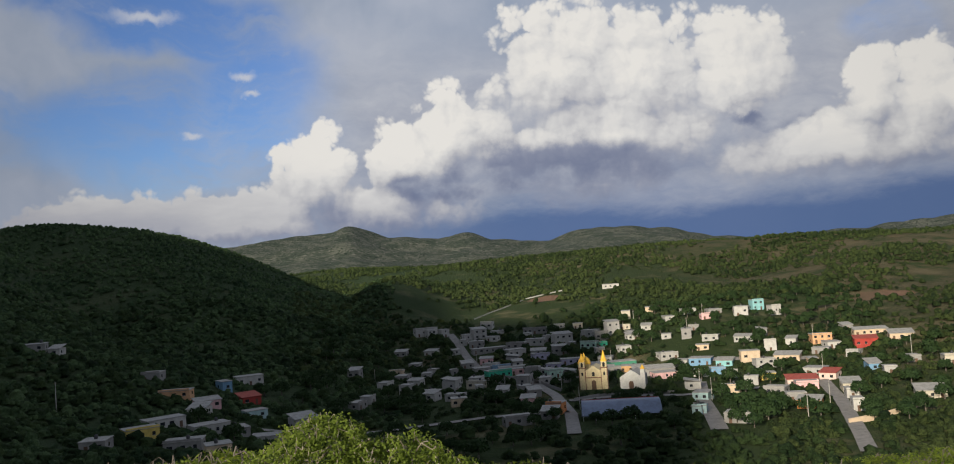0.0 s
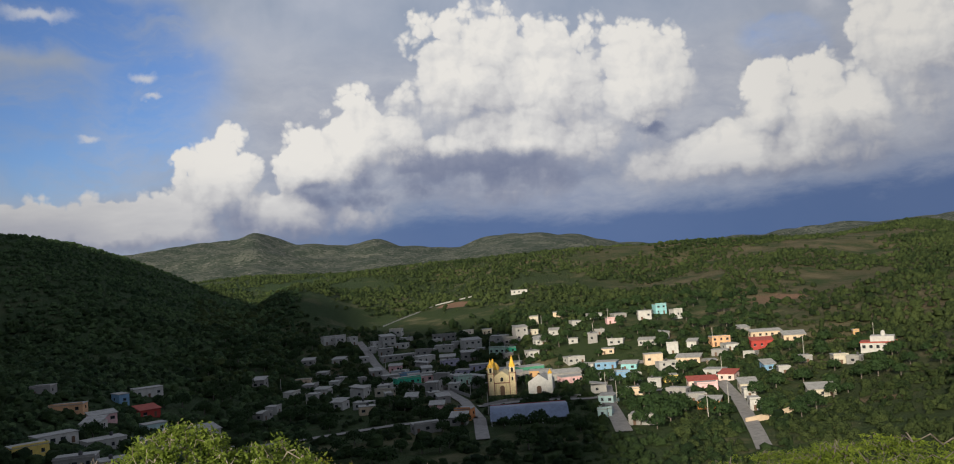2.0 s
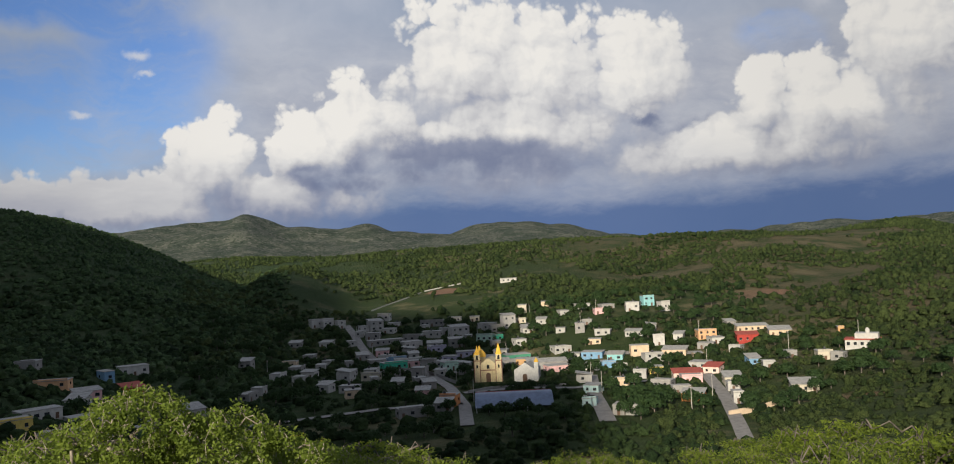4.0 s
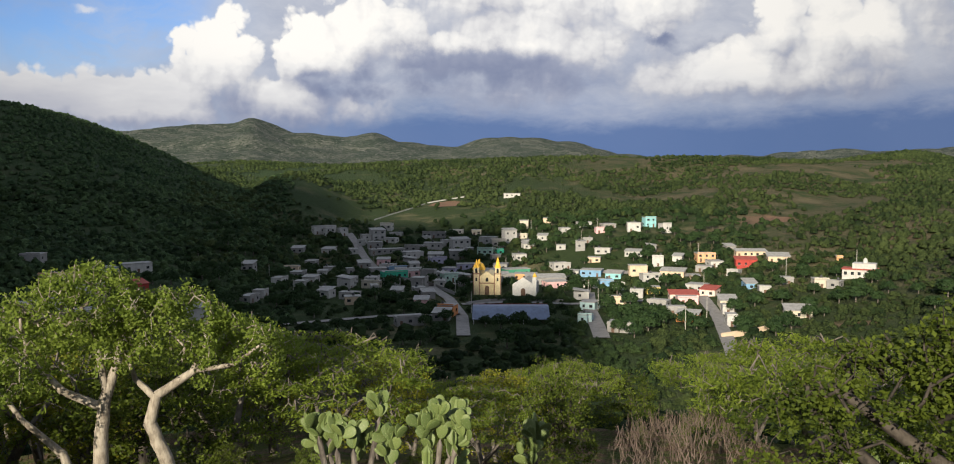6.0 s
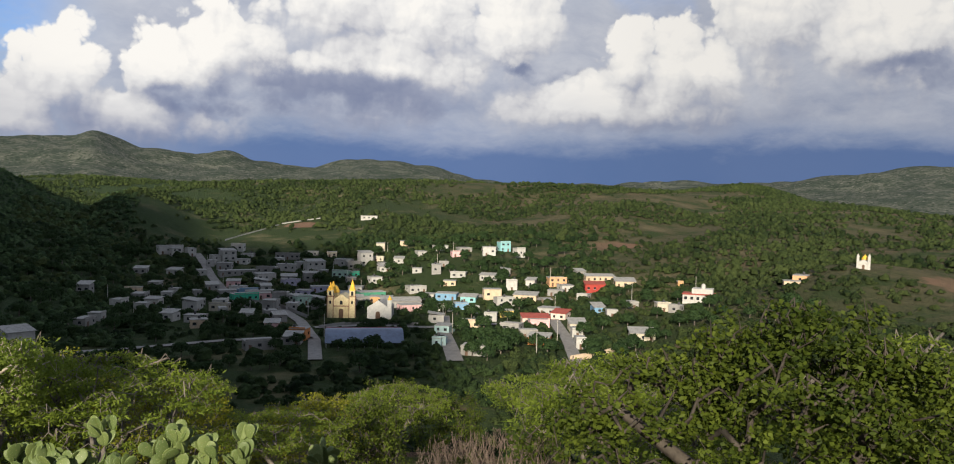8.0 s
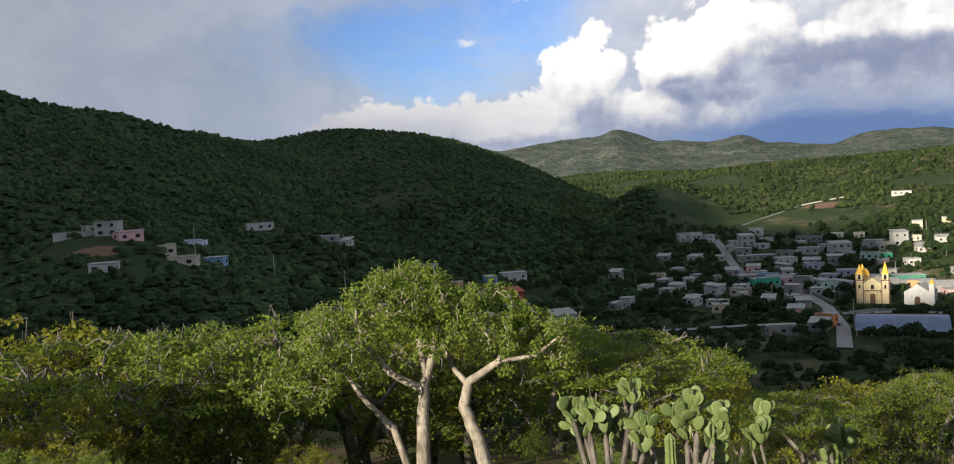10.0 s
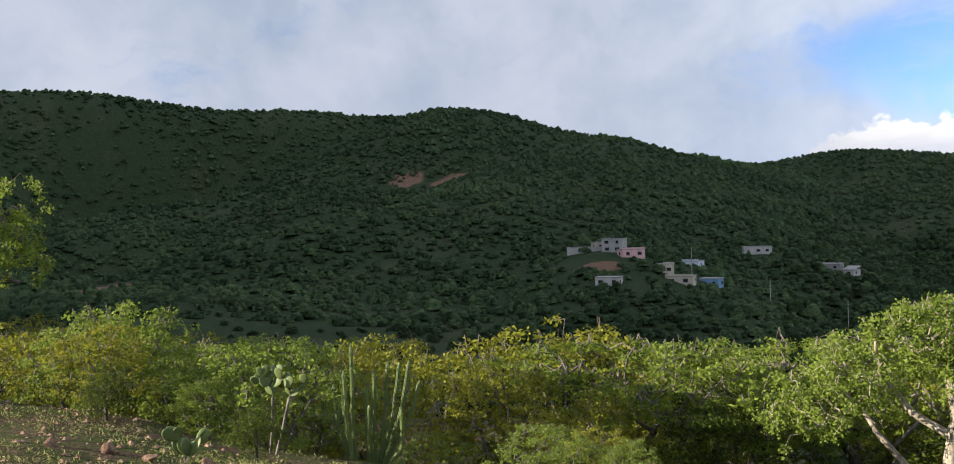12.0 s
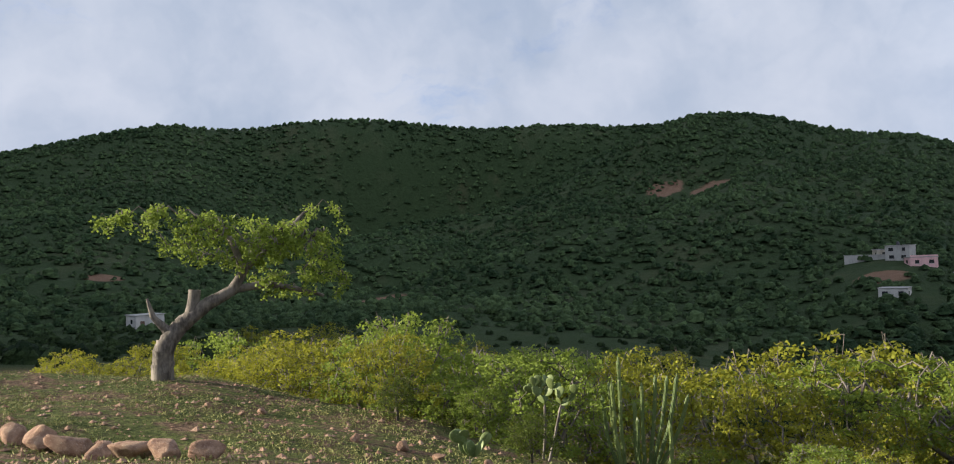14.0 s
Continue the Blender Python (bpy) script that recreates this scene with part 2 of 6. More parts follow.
def land_mat(N):
    """Scrub-covered earth: green growth, paler grass and bare soil, by the lie of the land."""
    geo = N.n("ShaderNodeNewGeometry")
    p = geo.outputs["Position"]
    x, y, z = N.xyz(p)
    flat = N.v("MULTIPLY", p, (1, 1, 0))
    far = N.v("LENGTH", flat)
    fine = N.noise(p, 0.35, 6, 0.7)
    mid = N.noise(flat, 0.03, 5, 0.6)
    big = N.noise(flat, 0.006, 4, 0.6)
    green = N.mix(fine, (0.020, 0.034, 0.012), (0.058, 0.082, 0.030))
    grass = N.mix(fine, (0.085, 0.084, 0.044), (0.19, 0.165, 0.092))
    soil = N.mix(fine, (0.13, 0.085, 0.055), (0.24, 0.16, 0.10))
    col = N.mix(N.ramp(N.m("MULTIPLY_ADD", mid, 0.6, N.m("MULTIPLY", big, 0.4)), 0.50, 0.62), green, grass)
    col = N.mix(N.m("MULTIPLY", N.ramp(N.noise(N.v("ADD", flat, (300, 90, 0)), 0.02, 6, 0.66), 0.60, 0.68), 0.7), col, soil)
    # on the wooded hills to the left the ground turns an even deep green
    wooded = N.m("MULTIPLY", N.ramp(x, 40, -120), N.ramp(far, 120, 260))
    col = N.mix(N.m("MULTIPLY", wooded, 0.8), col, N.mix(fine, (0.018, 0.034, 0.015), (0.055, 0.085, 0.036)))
    # bare earth and rock laid open on the slopes
    ragged = N.m("MULTIPLY", N.m("SUBTRACT", N.noise(flat, 0.06, 5, 0.65), 0.5), 1.6)
    for cx, cy, rad in SOIL:
        d = N.m("ADD", N.m("DIVIDE", N.v("DISTANCE", flat, (cx, cy, 0)), rad), ragged)
        col = N.mix(N.ramp(d, 1.05, 0.75), col, N.mix(fine, (0.15, 0.085, 0.055), (0.27, 0.17, 0.115)))
    dryside = N.m("MULTIPLY", N.ramp(x, 130, 300), N.ramp(N.m("ADD", mid, N.m("MULTIPLY", fine, 0.25)), 0.50, 0.66))
    col = N.mix(N.m("MULTIPLY", dryside, 0.6), col, N.mix(fine, (0.075, 0.060, 0.036), (0.17, 0.135, 0.085)))
    # far ranges: woods with pale rocky patches, greyed in the colour for haze
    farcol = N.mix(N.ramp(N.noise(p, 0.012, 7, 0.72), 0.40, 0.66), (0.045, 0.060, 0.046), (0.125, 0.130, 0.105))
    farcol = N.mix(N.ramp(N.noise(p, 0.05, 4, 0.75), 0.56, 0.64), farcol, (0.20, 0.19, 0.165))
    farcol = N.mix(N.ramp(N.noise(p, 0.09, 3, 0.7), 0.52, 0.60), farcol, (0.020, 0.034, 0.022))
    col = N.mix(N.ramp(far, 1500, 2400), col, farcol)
    # near ground: trodden grass, earth and grit
    g1 = N.noise(p, 1.3, 6, 0.7)
    g2 = N.noise(p, 14.0, 5, 0.7)
    g2 = N.ramp(g2, 0.36, 0.64)
    near = N.mix(N.ramp(N.m("ADD", g1, N.m("MULTIPLY", g2, 0.08)), 0.44, 0.60), N.mix(g2, (0.070, 0.046, 0.032), (0.24, 0.155, 0.105)), N.mix(g2, (0.040, 0.058, 0.014), (0.13, 0.15, 0.045)))
    col = N.mix(N.ramp(far, 45, 70), near, col)
    # bump height: grit close by, coarser growth farther off
    h = N.m("ADD", N.m("MULTIPLY", N.m("ADD", g2, g1), 0.07), N.m("MULTIPLY", N.ramp(far, 60, 200), N.m("MULTIPLY", fine, 2.5)))
    return principled(N, col, 0.95, h, 0.8, 1.0, spec=0.1)


SOIL = ((266, 560, 18), (246, 546, 9), (55, 722, 17), (-330, 92, 13), (-440, 345, 15), (-470, 330, 13), (-555, 222, 12), (-205, 228, 9), (296, 282, 20), (330, 300, 14), (640, 742, 34), (-350, -10, 7))
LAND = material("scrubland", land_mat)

# ---- the land ----
RINGS = (30, 100, 200, 330, 420, 520, 620, 750, 900, 1100, 1500, 2500, 4200, 4700)
PROFILES = {}


def profile(az, *heights):
    """Heights of the land over the rings, in the direction az degrees left of straight ahead."""
    PROFILES[az] = heights


profile(-120, -9, -22, -30, -30, -28, -25, -20, -15, -10, 0, 20, 40, 100, 90)
profile(-70, -9, -22, -30, -30, -28, -25, -20, -15, -12, -12, -30, -40, 150, 120)
profile(-50, -9, -26, -38, -38, -36, -32, -28, -24, -20, -18, -40, -40, 212, 150)
profile(-57, -9, -24, -36, -36, -34, -30, -26, -22, -18, -16, -38, -40, 190, 150)
profile(-47, -9, -27, -41, -39, -34, -33, -30, -25, -20, -16, -36, -40, 122, 100)
profile(-44.3, -9, -27, -44, -40, -30, -34, -31, -26, -20, -12, -30, -40, 170, 120)
profile(-40, -9, -28, -48, -42, -27, -36, -34, -28, -18, -5, -20, -40, 127, 90)
profile(-33, -9, -29, -54, -54, -46, -43, -38, -28, -14, 3, 26, -40, 75, 60)
profile(-26, -9, -30, -57, -60, -54, -45, -36, -26, -9, 10, 0, -30, 68, 50)
profile(-18, -9, -30, -59, -66, -62, -48, -40, -28, -10, 15, 0, -30, 55, 40)
profile(-12, -9, -30, -60, -71, -70, -54, -42, -32, -12, 15, 0, -30, 135, 90)
profile(-8, -9, -30, -60, -72, -71, -56, -43, -31, -13, 13, 0, -30, 155, 120)
profile(-4.5, -9, -30, -60, -73, -73, -58, -43, -30, -14, 11, 0, -30, 112, 100)
profile(-1.5, -9, -30, -60, -72, -72, -58, -42, -28, -14, 10, 3, -25, 132, 100)
profile(0.7, -9, -30, -60, -72, -72, -58, -42, -26, -14, 8, 6, -20, 170, 100)
profile(2.6, -9, -30, -59, -71, -71, -57, -42, -22, -12, 4, 8, -20, 158, 120)
profile(5.5, -9, -30, -58, -68, -68, -56, -42, -8, -2, -14, 12, -20, 178, 130)
profile(7.2, -9, -30, -57, -65, -64, -54, -43, -13, -9, -17, 14, -20, 212, 140)
profile(8.5, -9, -30, -55, -61, -60, -52, -44, -20, -22, -20, 15, -20, 243, 150)
profile(10, -9, -29, -53, -59, -58, -50, -41, -18, -14, -14, 14, -20, 212, 150)
profile(15, -9, -28, -48, -53, -51, -44, -32, -6, 26, 5, 8, -20, 175, 130)
profile(20, -9, -27, -45, -47, -45, -36, -18, 16, 54, 30, 10, -20, 150, 100)
profile(27, -8, -25, -40, -41, -34, -22, -4, 30, 69, 45, 10, -20, 120, 90)
profile(34, -8, -22, -36, -21, -17, 0, 22, 46, 55, 40, 10, -20, 120, 90)
profile(41, -8, -20, -33, -8, 5, 30, 55, 80, 62, 40, 10, -20, 120, 90)
profile(50, -8, -18, -30, -18, 8, 38, 70, 105, 80, 45, 10, -20, 120, 90)
profile(58, -8, -16, -26, -22, -2, 18, 44, 114, 90, 50, 10, -20, 120, 90)
profile(67, -7, -15, -24, -20, -12, 6, 24, 108, 90, 50, 10, -20, 120, 90)
profile(76, -6, -14, -20, -18, -10, 2, 18, 119, 100, 50, 10, -20, 120, 90)
profile(86, -5, -12, -18, -14, -3, 12, 38, 116, 100, 50, 10, -20, 120, 90)
profile(97, -4, -10, -16, -8, 6, 28, 54, 88, 70, 40, 10, -20, 120, 90)
profile(104, -4, -9, -14, -7, 4, 20, 40, 66, 58, 36, 10, -20, 120, 90)
profile(115, -3, -8, -12, -6, 2, 14, 26, 40, 40, 30, 10, -20, 120, 90)
profile(160, -3, -8, -12, -14, -16, -16, -14, -10, -5, 0, 10, 20, 120, 90)
profile(240, -9, -22, -30, -30, -28, -25, -20, -15, -10, 0, 20, 40, 100, 90)
AZS = np.array(sorted(PROFILES), float)
TABLE = np.array([PROFILES[a] for a in sorted(PROFILES)], float)


def spline(xs, ys, x):
    """Smooth curve through the points, without overshoot, over the last axis of ys."""
    xs = np.asarray(xs, float)
    d = np.diff(ys, axis=-1) / np.diff(xs)
    s = np.zeros_like(ys)
    a, b = d[..., :-1], d[..., 1:]
    s[..., 1:-1] = np.where(a * b > 0, 2 * a * b / np.where(a + b == 0, 1, a + b), 0)
    s[..., 0], s[..., -1] = d[..., 0], d[..., -1]
    i = np.clip(np.searchsorted(xs, x) - 1, 0, len(xs) - 2)
    h = xs[i + 1] - xs[i]
    t = np.clip((x - xs[i]) / h, 0, 1)
    t2, t3 = t * t, t * t * t
    return (2 * t3 - 3 * t2 + 1) * ys[..., i] + (t3 - 2 * t2 + t) * h * s[..., i] + (3 * t2 - 2 * t3) * ys[..., i + 1] + (t3 - t2) * h * s[..., i + 1]


def hill_wave(x, y):
    """Spurs and gullies."""
    w = np.zeros_like(x)
    for k, (f, amp) in enumerate(((0.011, 1.0), (0.023, 0.55), (0.051, 0.25))):
        a = 0.7 + 1.9 * k
        u, v = x * math.cos(a) + y * math.sin(a), y * math.cos(a) - x * math.sin(a)
        w += amp * np.sin(u * f + 1.7 * np.sin(v * f * 0.73 + k)) * np.cos(v * f * 0.9 + 1.3 * np.sin(u * f * 0.61 + 2 * k))
    return w


def near_ground(x, y):
    """The knoll on which the camera stands, and its brow."""
    z = -2.1 - 0.12 * np.clip(x, 0, 14) - 0.13 * np.clip(-x, 0, 6) + 0.12 * np.clip(-y, 0, 5) - 0.20 * np.clip(y, 0, 3) - 0.27 * np.clip(y - 3, 0, 30)
    z -= 0.30 * np.clip(-x - 12.8 + 1.1 * np.clip(y, 0, 5) - 0.3 * np.clip(y, -8, 0), 0, 30)
    z += 0.05 * np.sin(x * 1.3 + 0.6 * y) * np.cos(y * 1.1 - 0.3 * x)
    return z


# spurs that run down from the hills: crest points as (azimuth, distance, height), rounding, fall of the flanks
SPURS = (
    (((49, 600, 44), (54, 440, 9), (58, 405, 6), (63, 385, -1.5), (67, 372, -12), (71, 360, -26)), 22, 0.46),
    (((58, 680, 66), (65, 605, 27), (70, 582, 21), (75.5, 560, 10), (79, 540, -7)), 24, 0.48),
    (((36, 800, 62), (38, 640, 34), (35, 520, 8), (31, 430, -16)), 20, 0.42),
    (((88, 700, 92), (90, 600, 58), (92, 500, 28), (94, 400, 2)), 26, 0.42),
    (((22, 860, 48), (19, 720, 14), (16, 620, -20)), 18, 0.40),
    (((-28, 980, -2), (-26, 800, -17), (-22, 660, -30), (-17, 560, -44)), 20, 0.22),
    (((-40, 900, -10), (-37, 700, -22), (-33, 560, -34)), 20, 0.24),
    (((-10, 1000, 4), (-9, 840, -14), (-12, 700, -27)), 20, 0.20),
)
# gullies between them: (azimuth, distance) along the bed, depth, width
GULLIES = (
    (((52, 560), (57, 480), (62, 458), (68, 440), (74, 415)), 20, 32),
    (((57, 735), (64, 680), (71, 650), (77, 622), (82, 590)), 30, 34),
    (((44, 720), (46, 600), (45, 480)), 13, 34),
    (((83, 720), (84, 600), (86, 480)), 14, 36),
    (((28, 820), (26, 680), (22, 560)), 12, 30),
    (((-31, 950), (-29, 760), (-25, 620)), 9, 30),
    (((-20, 980), (-17, 820), (-14, 660)), 8, 28),
    (((-4, 930), (-3, 800), (2, 680)), 7, 26),
)


def from_line(X, Y, pts, zs):
    """Distance to a line over the ground, and the line's height at its nearest point."""
    best, high = np.full(X.shape, 1e9), np.zeros(X.shape)
    for (x0, y0), (x1, y1), z0, z1 in zip(pts[:-1], pts[1:], zs[:-1], zs[1:]):
        dx, dy = x1 - x0, y1 - y0
        t = np.clip(((X - x0) * dx + (Y - y0) * dy) / (dx * dx + dy * dy), 0, 1)
        d = np.hypot(X - x0 - t * dx, Y - y0 - t * dy)
        near = d < best
        best, high = np.where(near, d, best), np.where(near, z0 + (z1 - z0) * t, high)
    return best, high


def flat_polar(az, r):
    return -r * math.sin(radians(az)), r * math.cos(radians(az))


def shade_range(X, Y):
    """Unseen range added on the evening sun's side, behind the knoll, to cast shade."""
    sx, sy = math.sin(radians(SUN_AZ)), -math.cos(radians(SUN_AZ))
    along, across = X * sx + Y * sy, X * sy - Y * sx
    # crest heights set by where the shadow edge falls on hills and town
    high = np.interp(across, (-1500, -1300, -1000, -800, -677, -560, -400, -333, -300, -224, -161, -140, -123, -98, -78, -60, -42, -28, 40, 200), (-300, 200, 250, 270, 275, 250, 215, 190, 152, 150, 148, 104, 68, 76, 70, 50, 15, -25, -75, -300))
    return (high + 1500 * math.tan(radians(SUN_EL)) + 60) * np.exp(-((along + 1500) / 170) ** 2) - 60


def grid_land(az, r):
    """Height of the land for arrays of azimuths and one array of distances."""
    rows = spline(AZS, TABLE.T, az).T                  # azimuth x rings
    z = spline(np.log(RINGS), rows, np.log(np.maximum(r, 30)))
    X, Y = -np.sin(np.radians(az))[:, None] * r, np.cos(np.radians(az))[:, None] * r
    grow = np.clip((r - 150) / 400, 0, 1) * np.clip((700 - r) / 150, 0, 1)
    sides = 1 + 1.2 * np.clip((az - 25) / 15, 0, 1)[:, None] + 1.2 * np.clip((az - 46) / 12, 0, 1)[:, None]
    z = z + hill_wave(X, Y) * 3.6 * grow * sides
    for line_, depth, wide in GULLIES:
        d, _ = from_line(X, Y, [flat_polar(*p) for p in line_], [0] * len(line_))
        z = z - depth * np.exp(-(d / wide) ** 2)
    for line_, soft_, fall in SPURS:
        d, top = from_line(X, Y, [flat_polar(p[0], p[1]) for p in line_], [p[2] for p in line_])
        ridge = top - fall * (np.sqrt(d * d + soft_ * soft_) - soft_)
        gap = (ridge - z) / 8.0
        z = z + 8.0 * np.where(gap > 20, gap, np.log1p(np.exp(np.minimum(gap, 20)))) * np.clip((160 - d) / 60, 0, 1)
    z = z + hill_wave(X / 4, Y / 4) * 26 * np.clip((r - 2200) / 1200, 0, 1) * np.clip((4150 - r) / 500, 0, 1)
    crag = np.abs(np.sin(X * 0.013 + 1.3 * np.sin(Y * 0.006))) * np.abs(np.sin(Y * 0.009 - X * 0.007))
    z = z + (crag - 0.4) * 16 * np.clip((r - 3000) / 800, 0, 1)
    z = np.maximum(z, shade_range(X, Y))
    mixin = np.clip((r - 18) / 22, 0, 1)
    mixin = mixin * mixin * (3 - 2 * mixin)
    return X, Y, z * mixin + near_ground(X, Y) * (1 - mixin)


LAND_AZ = np.concatenate([np.arange(-118, -62, 2.0), np.arange(-62, 106, 0.3), np.arange(106, 200, 0.6), np.linspace(200, 242, 22)])
LAND_R = np.concatenate([np.linspace(0.3, 40, 90), np.geomspace(41, 1200, 190), np.geomspace(1240, 4700, 60)])
LAND_X, LAND_Y, LAND_Z = grid_land(LAND_AZ, LAND_R)


def ground_many(x, y):
    """Heights of the land at many places."""
    az = np.degrees(np.arctan2(-x, y))
    az = np.where(az < -118, az + 360, az)
    r = np.clip(np.hypot(x, y), LAND_R[0], LAND_R[-1])
    i = np.clip(np.searchsorted(LAND_AZ, az) - 1, 0, len(LAND_AZ) - 2)
    j = np.clip(np.searchsorted(LAND_R, r) - 1, 0, len(LAND_R) - 2)
    u = (az - LAND_AZ[i]) / (LAND_AZ[i + 1] - LAND_AZ[i])
    v = (r - LAND_R[j]) / (LAND_R[j + 1] - LAND_R[j])
    return (LAND_Z[i, j] * (1 - u) + LAND_Z[i + 1, j] * u) * (1 - v) + (LAND_Z[i, j + 1] * (1 - u) + LAND_Z[i + 1, j + 1] * u) * v


def ground(x, y):
    """Height of the land at one place."""
    return float(ground_many(np.array([float(x)]), np.array([float(y)]))[0])


def mesh_from(name, verts, faces, mat, smooth=True):
    """A mesh from arrays of corners and of faces that all have the same number of corners."""
    me = bpy.data.meshes.new(name)
    verts, faces = np.asarray(verts, np.float32), np.asarray(faces, np.int32)
    k = faces.shape[1]
    me.vertices.add(len(verts))
    me.vertices.foreach_set("co", verts.ravel())
    me.loops.add(faces.size)
    me.loops.foreach_set("vertex_index", faces.ravel())
    me.polygons.add(len(faces))
    me.polygons.foreach_set("loop_start", np.arange(0, faces.size, k, dtype=np.int32))
    me.polygons.foreach_set("use_smooth", np.full(len(faces), smooth))
    me.materials.append(mat)
    me.update(calc_edges=True)
    return me


def build_land():
    X, Y, Z = LAND_X[:-1], LAND_Y[:-1], LAND_Z[:-1]    # the last azimuth is the first again
    n, m = X.shape
    V = np.stack([X, Y, Z], -1).reshape(-1, 3)
    V = np.concatenate([V, [[0, 0, near_ground(np.zeros(1), np.zeros(1))[0]]]])
    i, j = np.meshgrid(np.arange(n), np.arange(m - 1), indexing="ij")
    k = (i + 1) % n
    F = np.stack([i * m + j, i * m + j + 1, k * m + j + 1, k * m + j], -1).reshape(-1, 4)
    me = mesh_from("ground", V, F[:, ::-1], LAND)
    bm = bmesh.new()
    bm.from_mesh(me)
    bm.verts.ensure_lookup_table()
    mid = bm.verts[len(V) - 1]
    for a in range(n):
        bm.faces.new((bm.verts[a * m], mid, bm.verts[((a + 1) % n) * m])).smooth = True
    bmesh.ops.recalc_face_normals(bm, faces=bm.faces)
    bm.to_mesh(me)
    bm.free()
    ob = new("ground", me)
    return tagged(ob, "scrub-covered hills and valley with bare soil patches", "hills", kind="structure")


land = build_land()

# ---- plant and stone materials ----
def canopy_mat(N, dark, light, patch):
    """Closed foliage seen from afar: leafy grain, tone by crown and by stretch of slope."""
    geo = N.n("ShaderNodeNewGeometry")
    p = geo.outputs["Position"]
    grain = N.noise(p, 1.6, 4, 0.75)
    f = N.m("ADD", N.m("MULTIPLY", geo.outputs["Random Per Island"], 0.55), N.m("MULTIPLY_ADD", N.noise(p, patch, 4), 1.3, -0.55))
    f = N.m("ADD", f, N.m("MULTIPLY_ADD", grain, 1.3, -0.65), clamp=True)
    return principled(N, N.mix(f, dark, light), 0.85, grain, 1.0, 1.2, spec=0.1)


WOODS = material("hill_forest_leaves", canopy_mat, dark=(0.022, 0.047, 0.020), light=(0.125, 0.190, 0.078), patch=0.012)
SCRUB = material("scrub_leaves", canopy_mat, dark=(0.014, 0.028, 0.010), light=(0.085, 0.112, 0.036), patch=0.012)
VALLEY = material("valley_tree_leaves", canopy_mat, dark=(0.012, 0.026, 0.010), light=(0.060, 0.095, 0.032), patch=0.02)
TOWN_LEAF = material("town_tree_leaves", leaf_mat, dark=(0.010, 0.026, 0.010), light=(0.045, 0.080, 0.026), gloss=0.7, through=0.2, spread=0.2)
LEAF_BRIGHT = material("bright_leaves", leaf_mat, dark=(0.070, 0.110, 0.014), light=(0.240, 0.310, 0.055), through=0.45)
LEAF_YELLOW = material("yellow_green_leaves", leaf_mat, dark=(0.066, 0.084, 0.008), light=(0.300, 0.300, 0.034), through=0.45)
LEAF_DEEP = material("deep_green_leaves", leaf_mat, dark=(0.014, 0.030, 0.005), light=(0.112, 0.145, 0.018), through=0.3)
LEAF_FERN = material("feathery_leaves", leaf_mat, dark=(0.060, 0.098, 0.012), light=(0.225, 0.285, 0.040), through=0.45)
BARK_PALE = material("pale_bark", bark_mat, dark=(0.13, 0.105, 0.08), light=(0.38, 0.335, 0.27))
BARK_GREY = material("grey_bark", bark_mat, dark=(0.05, 0.042, 0.036), light=(0.19, 0.165, 0.14))
BARK_DARK = material("dark_bark", bark_mat, dark=(0.018, 0.015, 0.012), light=(0.075, 0.062, 0.050))
BARK_DRY = material("dry_twigs", bark_mat, dark=(0.075, 0.055, 0.044), light=(0.20, 0.15, 0.12))


def cactus_mat(N, ribs=False):
    p = local(N)
    info = N.n("ShaderNodeObjectInfo").outputs["Random"]
    v = N.n("ShaderNodeTexVoronoi")
    N.put(v.inputs["Vector"], p)
    v.inputs["Scale"].default_value = 9.0
    spot = N.ramp(v.outputs["Distance"], 0.20, 0.12)
    big = N.noise(p, 5.0, 4)
    col = N.mix(N.m("MULTIPLY_ADD", info, 0.5, N.m("MULTIPLY", big, 0.5)), (0.055, 0.090, 0.026), (0.155, 0.195, 0.060))
    col = N.mix(N.ramp(N.noise(p, 9.0, 5, 0.7), 0.62, 0.72), col, (0.30, 0.24, 0.12))
    col = N.mix(N.m("MULTIPLY", spot, 0.4), col, (0.48, 0.46, 0.34))
    return principled(N, col, 0.55, big, 0.3, 0.01, spec=0.35)


CACTUS = material("cactus_skin", cactus_mat)


def stone_mat(N):
    p = local(N)
    a, b = N.noise(p, 3.0, 6, 0.7), N.noise(p, 22.0, 5, 0.7)
    col = N.mix(N.ramp(a, 0.3, 0.7), (0.15, 0.075, 0.050), (0.36, 0.24, 0.165))
    col = N.mix(N.m("MULTIPLY", N.ramp(b, 0.55, 0.7), 0.5), col, (0.50, 0.42, 0.34))
    return principled(N, col, 0.9, N.m("ADD", a, N.m("MULTIPLY", b, 0.4)), 0.8, 0.06)


STONE = material("red_stone", stone_mat)


def grass_mat(N):
    rnd = N.n("ShaderNodeNewGeometry").outputs["Random Per Island"]
    return principled(N, N.mix(rnd, (0.085, 0.105, 0.028), (0.27, 0.26, 0.095)), 0.8)


GRASS = material("short_grass", grass_mat)


